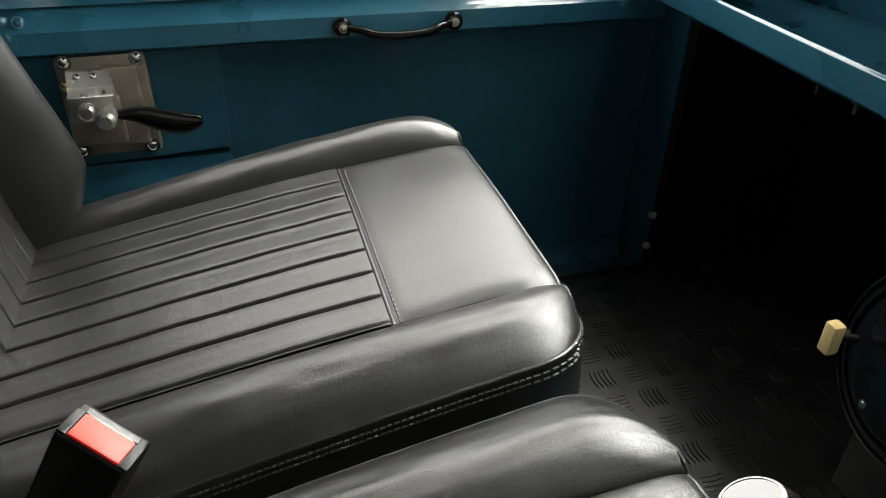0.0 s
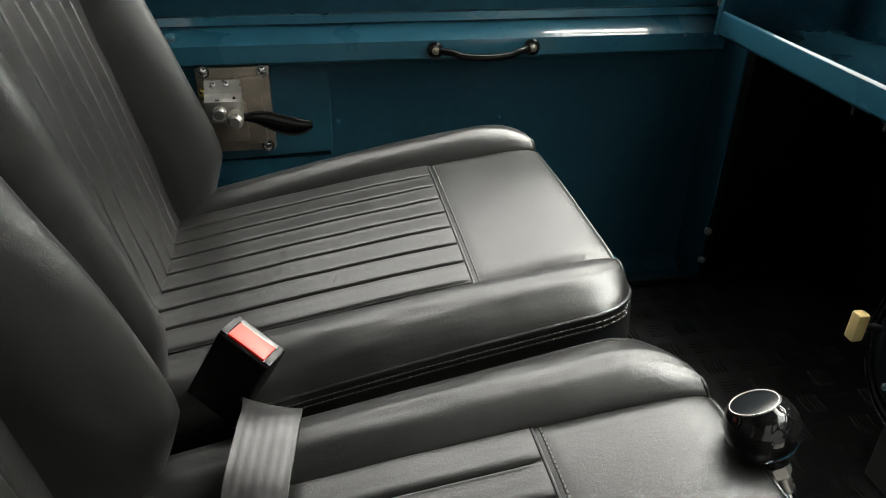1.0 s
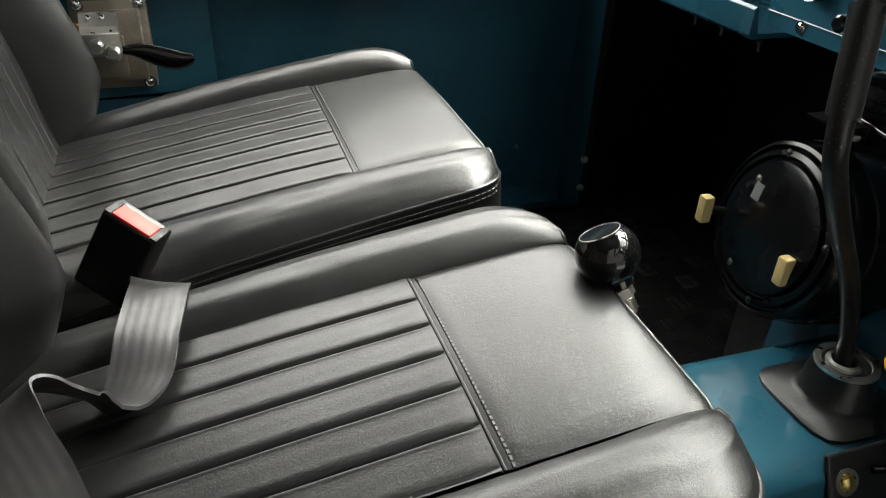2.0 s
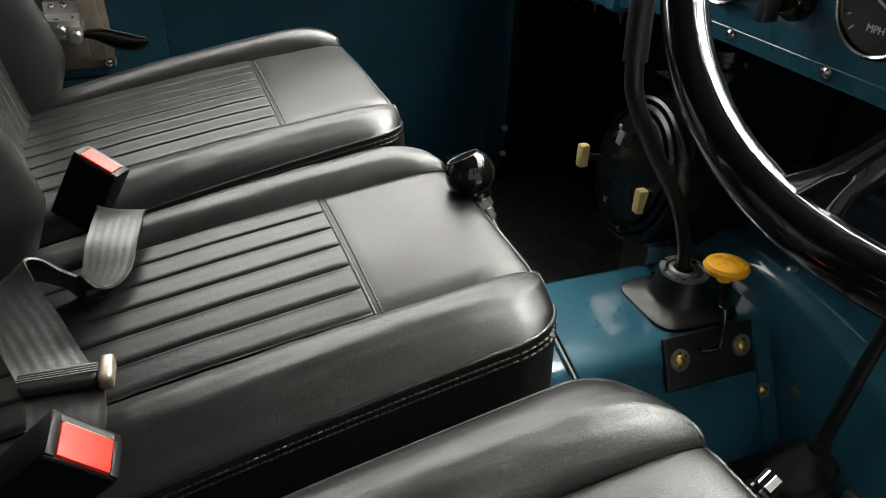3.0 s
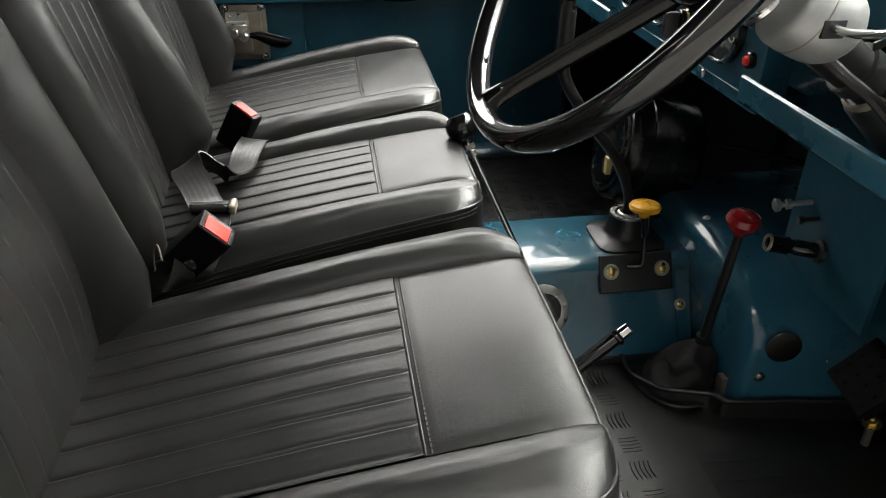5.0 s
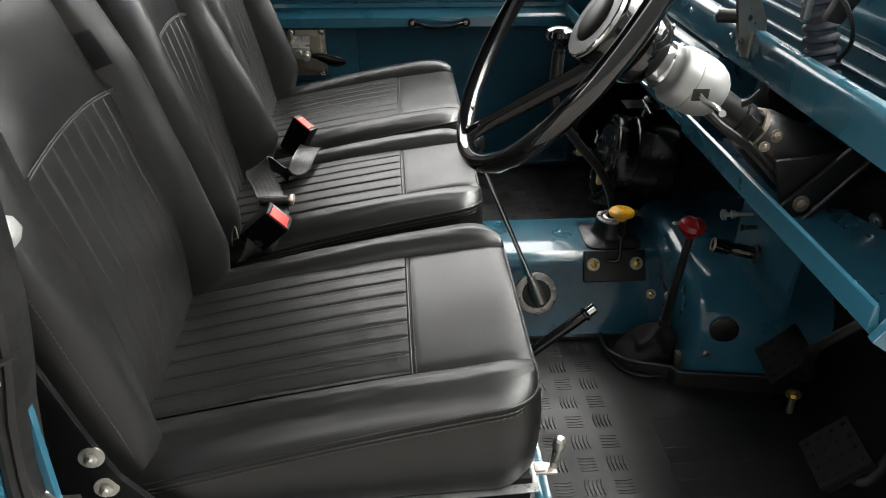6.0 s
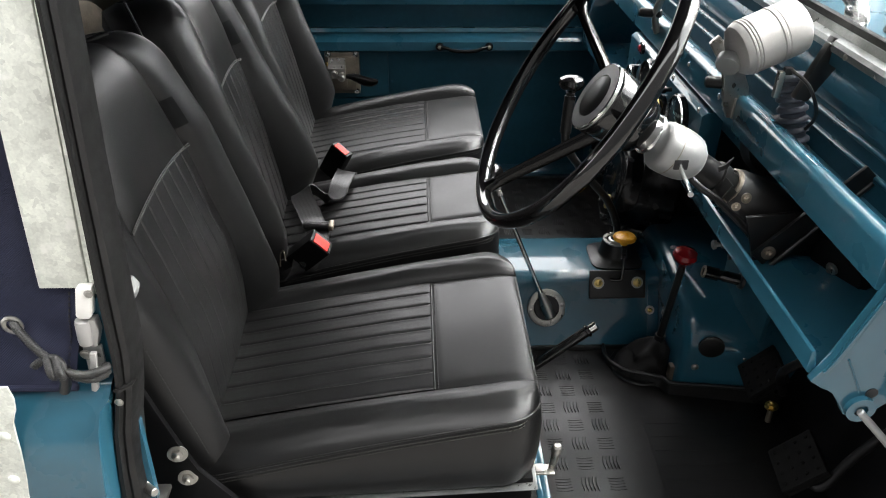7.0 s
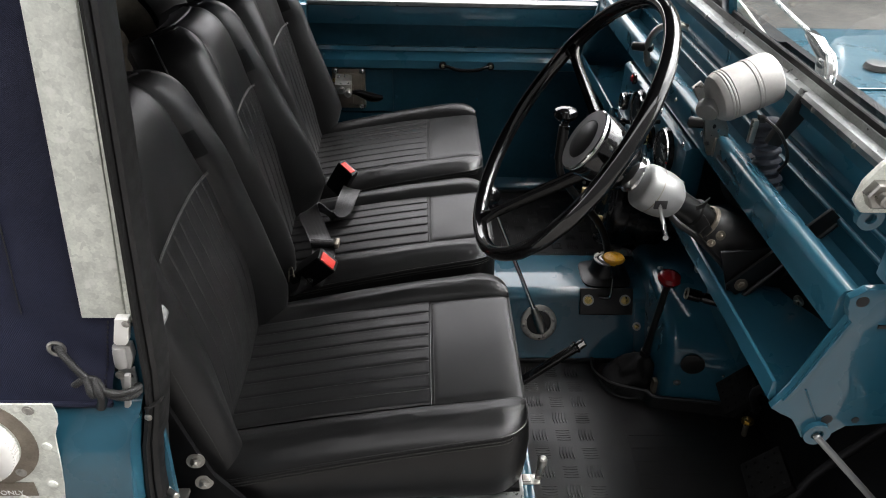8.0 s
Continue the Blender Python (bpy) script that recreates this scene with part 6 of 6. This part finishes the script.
part("seam", tube([side_cloth(0.060, v) + Vector((0, -0.0006, 0)) for v in span(0.168, 1, 20)], 0.0008, 6), DIAL, hood)
part("roof", prism([(-0.548, 1.255), (-0.50, 1.300), (-0.30, 1.318), (0.87, 1.318), (1.07, 1.300), (1.110, 1.255), (1.100, 1.255), (1.065, 1.292), (0.87, 1.308), (-0.30, 1.308), (-0.495, 1.292), (-0.540, 1.255)], "x", -1.62, 0.655), CANVAS, hood, angle=50)
part("rear_curtain", box((-1.63, -0.56, 0.0), (-1.62, 1.12, 1.285), 0.002), CANVAS, hood)
part("side_curtain", box((-1.62, 1.10, 0.57), (-0.25, 1.11, 1.285), 0.002), CANVAS, hood)
part("eyelet", lathe([(0.006, 0), (0.0115, 0.0005), (0.0115, 0.002), (0.009, 0.0035), (0.006, 0.002)], (-0.279, -0.554, 0.633), (-0.279, -1, 0.66), 28, True), ZINC, hood, "steel eyelet")
rope = thing("tie_rope", (-0.22, -0.58, 0.57), "dark braided tie rope knotted round a hook", "rope")


def braid(points, r, name="strand"):
    """A core with six yarns plaited round it, three each way."""
    line = smooth_path(points, 20)
    part("core", tube(line, r * 0.72, 8), RUBBER, rope, angle=80)
    for ph in range(6):
        out = []
        for j, p in enumerate(line):
            way = line[min(j + 1, len(line) - 1)] - line[max(j - 1, 0)]
            e1 = way.cross(Vector((0, 1, 0.2))).normalized()
            e2 = way.cross(e1).normalized()
            a = (1 if ph % 2 else -1) * j * 0.75 + (ph // 2) * 2.094
            lift = r * (0.80 + 0.14 * math.sin(3 * a))
            out.append(p + (e1 * math.cos(a) + e2 * math.sin(a)) * lift)
        part(name, tube(out, r * 0.34, 5), ROPE if ph % 2 else RUBBER, rope, angle=80)


braid([(-0.279, -0.550, 0.634), (-0.272, -0.562, 0.636), (-0.260, -0.570, 0.626), (-0.250, -0.573, 0.612), (-0.240, -0.576, 0.602)], 0.0040)
braid([(-0.264, -0.568, 0.588), (-0.255, -0.570, 0.596), (-0.244, -0.574, 0.603), (-0.233, -0.578, 0.606), (-0.226, -0.582, 0.598), (-0.232, -0.586, 0.590), (-0.240, -0.584, 0.594)], 0.0040)
braid([(-0.242, -0.578, 0.606), (-0.236, -0.588, 0.600), (-0.234, -0.588, 0.591), (-0.236, -0.576, 0.585)], 0.0042)
braid([(-0.233, -0.578, 0.607), (-0.227, -0.589, 0.600), (-0.226, -0.588, 0.590), (-0.229, -0.576, 0.584)], 0.0042)
braid([(-0.228, -0.582, 0.594), (-0.218, -0.581, 0.588), (-0.208, -0.578, 0.584), (-0.196, -0.573, 0.584), (-0.190, -0.566, 0.583), (-0.194, -0.561, 0.581)], 0.0040)
braid([(-0.228, -0.580, 0.590), (-0.216, -0.578, 0.580), (-0.205, -0.575, 0.575), (-0.195, -0.571, 0.576), (-0.190, -0.565, 0.579)], 0.0040)
part("end", tube([(-0.228, -0.582, 0.588), (-0.230, -0.580, 0.574), (-0.235, -0.578, 0.562)], 0.0058, 12), RUBBER, rope, "bound black rope end")

# fuel filler plate and cap
fil = thing("fuel_filler", (-0.36, -0.6, 0.40), "white fuel cap in a riveted galvanised recess plate", "fuel filler")
fp = [(-0.60, 0.585), (-0.280, 0.585), (-0.278, 0.568), (-0.281, 0.552), (-0.290, 0.534), (-0.292, 0.510), (-0.294, 0.490), (-0.300, 0.445), (-0.305, 0.420), (-0.310, 0.38), (-0.60, 0.38)]
part("plate", prism(fp, "y", -0.5975, -0.5945, 0.001), GALV, fil, "galvanised plate")
part("bowl", lathe([(0.076, 0), (0.076, 0.001), (0.060, 0.0015), (0.056, 0.0015)], (-0.389, -0.5975, 0.522), (-0.389, -1, 0.522), 48, True), LATCH, fil)
cap = part("cap", lathe([(0.052, 0), (0.054, 0.004), (0.054, 0.016), (0.050, 0.020), (0.030, 0.023), (0, 0.024)], (-0.389, -0.5985, 0.522), (-0.389, -1, 0.522), 56), WHITE, fil, "white screw cap")
part("grip_rib", merge(*[box((0.0535, -0.0012, 0.003), (0.0555, 0.0012, 0.016), 0, m=Matrix.Translation((-0.389, -0.5985, 0.522)) @ Matrix.Rotation(radians(90), 4, "X") @ Matrix.Rotation(2 * math.pi * k / 60, 4, "Z")) for k in range(60)]), WHITE, cap, kind="stuff")
for p in ((-0.303, 0.516), (-0.313, 0.448), (-0.354, 0.424)):
    part("rivet", lathe([(0.0065, 0), (0.006, 0.002), (0.003, 0.0035), (0, 0.0035)], (p[0], -0.5975, p[1]), (p[0], -1, p[1]), 16), GALV, fil)
for p in ((-0.308, 0.577), (-0.345, 0.471)):
    screw((p[0], -0.5985, p[1]), (0, -1, 0), 0.0048, fil, ZINC)
lab = part("label_plate", box((-0.46, -0.5995, 0.428), (-0.335, -0.598, 0.452), 0.0005), LATCH, fil, "dark metal label")
words("ONLY", 0.011, (-0.366, -0.5998, 0.434), Matrix.Rotation(radians(90), 4, "X"), MARK, lab)

# spare tyre behind the seats
spare = thing("spare_tyre", (-0.62, 0.62, 0.25), "black spare tyre standing behind the seats", "tyre")
part("casing", lathe([(0.17, -0.07), (0.20, -0.085), (0.26, -0.09), (0.315, -0.075), (0.335, -0.05), (0.337, 0.05), (0.315, 0.075), (0.26, 0.09), (0.20, 0.085), (0.17, 0.07), (0.17, -0.07)], (-0.66, 0.62, 0.58), (-0.3, 0.50, 0.60), 56), TYRE, spare)
part("rim", lathe([(0.165, -0.05), (0.168, 0.05), (0.16, 0.062), (0.14, 0.055), (0.09, 0.02), (0.05, 0.03), (0, 0.03)], (-0.66, 0.62, 0.58), (-0.3, 0.50, 0.60), 48), LATCH, spare)
solid("load_floor", box((-1.62, -0.51, 0.20), (-0.31, 1.10, 0.23), 0.002), BLUE_SHADED, "dark load floor behind the seats", "floor", "structure")
solid("tub_side_far", box((-1.60, 1.05, 0.0), (-0.25, 1.13, 0.57), 0.004), BLUE, "teal blue far side of the rear tub", "body side", "structure")

# ---- rubber mats with raised tread ----


def mat_sheet(lo, hi, name, label, tread_to, start):
    m = thing(name, ((lo[0] + hi[0]) / 2, (lo[1] + hi[1]) / 2, -0.006), label, "floor mat")
    part("sheet", box((*lo, -0.0055), (*hi, -0.0012), 0.001), RUBBER, m)
    part("rim", box((lo[0], hi[1] - 0.008, -0.001), (hi[0], hi[1], 0.010), 0.003), RUBBER, m)
    part("rim", box((lo[0], lo[1], -0.001), (hi[0], lo[1] + 0.008, 0.008), 0.003), RUBBER, m)
    ribs = bmesh.new()
    pitch = 0.0505
    nx, ny = int((tread_to - lo[0]) / pitch), int((start - lo[1] - 0.01) / pitch) + 1
    for i in range(nx):
        for j in range(ny):
            cx, cy = lo[0] + 0.0155 + i * pitch, start - j * pitch
            for k in range(5):
                o = (k - 2) * 0.0068
                # Bars one way are made bolder, for the light that picks them out.
                bold = (i + j) % 2
                long, wide, high = (0.0175, 0.0027, 0.0014) if bold else (0.0165, 0.0013, -0.0004)
                ends = []
                for f, g in ((-1, 0), (-0.5, 0.75), (0, 1), (0.5, 0.75), (1, 0), (0.5, -0.75), (0, -1), (-0.5, -0.75)):
                    a, b = f * long, g * wide
                    ends.append((cx + b + o, cy + a) if bold else (cx + a, cy + b + o))
                vs = [ribs.verts.new((x, y, -0.0012)) for x, y in ends]
                mx, my = sum(e[0] for e in ends) / 8, sum(e[1] for e in ends) / 8
                tp = [ribs.verts.new((mx + (x - mx) * 0.8, my + (y - my) * 0.8, high)) for x, y in ends]
                ribs.faces.new(tp)
                for q in range(8):
                    ribs.faces.new((vs[q], vs[(q + 1) % 8], tp[(q + 1) % 8], tp[q]))
    part("tread", ribs, RUBBER, m, kind="stuff")
    return m


mat1 = mat_sheet((0.345, -0.515), (0.985, 0.146), "rubber_mat", "black rubber floor mat with raised chequer tread, driver's footwell", 0.58, 0.1055)
mat_sheet((0.345, 0.376), (0.985, 1.015), "rubber_mat", "black rubber floor mat with raised chequer tread, passenger footwell", 0.88, 0.975)
edge_line = smooth_path([(0.570, 0.146, 0.008), (0.566, 0.115, 0.010), (0.570, 0.088, 0.012), (0.583, 0.062, 0.016), (0.600, 0.042, 0.020), (0.655, 0.020, 0.024), (0.670, 0.010, 0.026), (0.678, -0.006, 0.028), (0.70, -0.012, 0.029), (0.80, -0.029, 0.033), (0.95, -0.060, 0.038)], 8)
part("cut_out_rim", tube(edge_line, 0.0045, 10), RUBBER, mat1)
part("cut_out_wall", grid(lambda k, f: Vector((edge_line[int(k)].x - 0.003 * f, edge_line[int(k)].y - 0.004 * f, edge_line[int(k)].z * (1 - f) - 0.001 * f)), range(len(edge_line)), span(0, 1, 3)), RUBBER, mat1)
heel = part("heel_pad", box((0.600, -0.40, -0.0013), (0.800, -0.08, -0.0009), 0.0001, 1), RUBBER, mat1, "smooth heel pad")
for k in range(9):
    part("ridge", rod((0.606, -0.385 + k * 0.036, -0.0006), (0.794, -0.385 + k * 0.036, -0.0006), 0.0009, seg=6), RUBBER, heel)
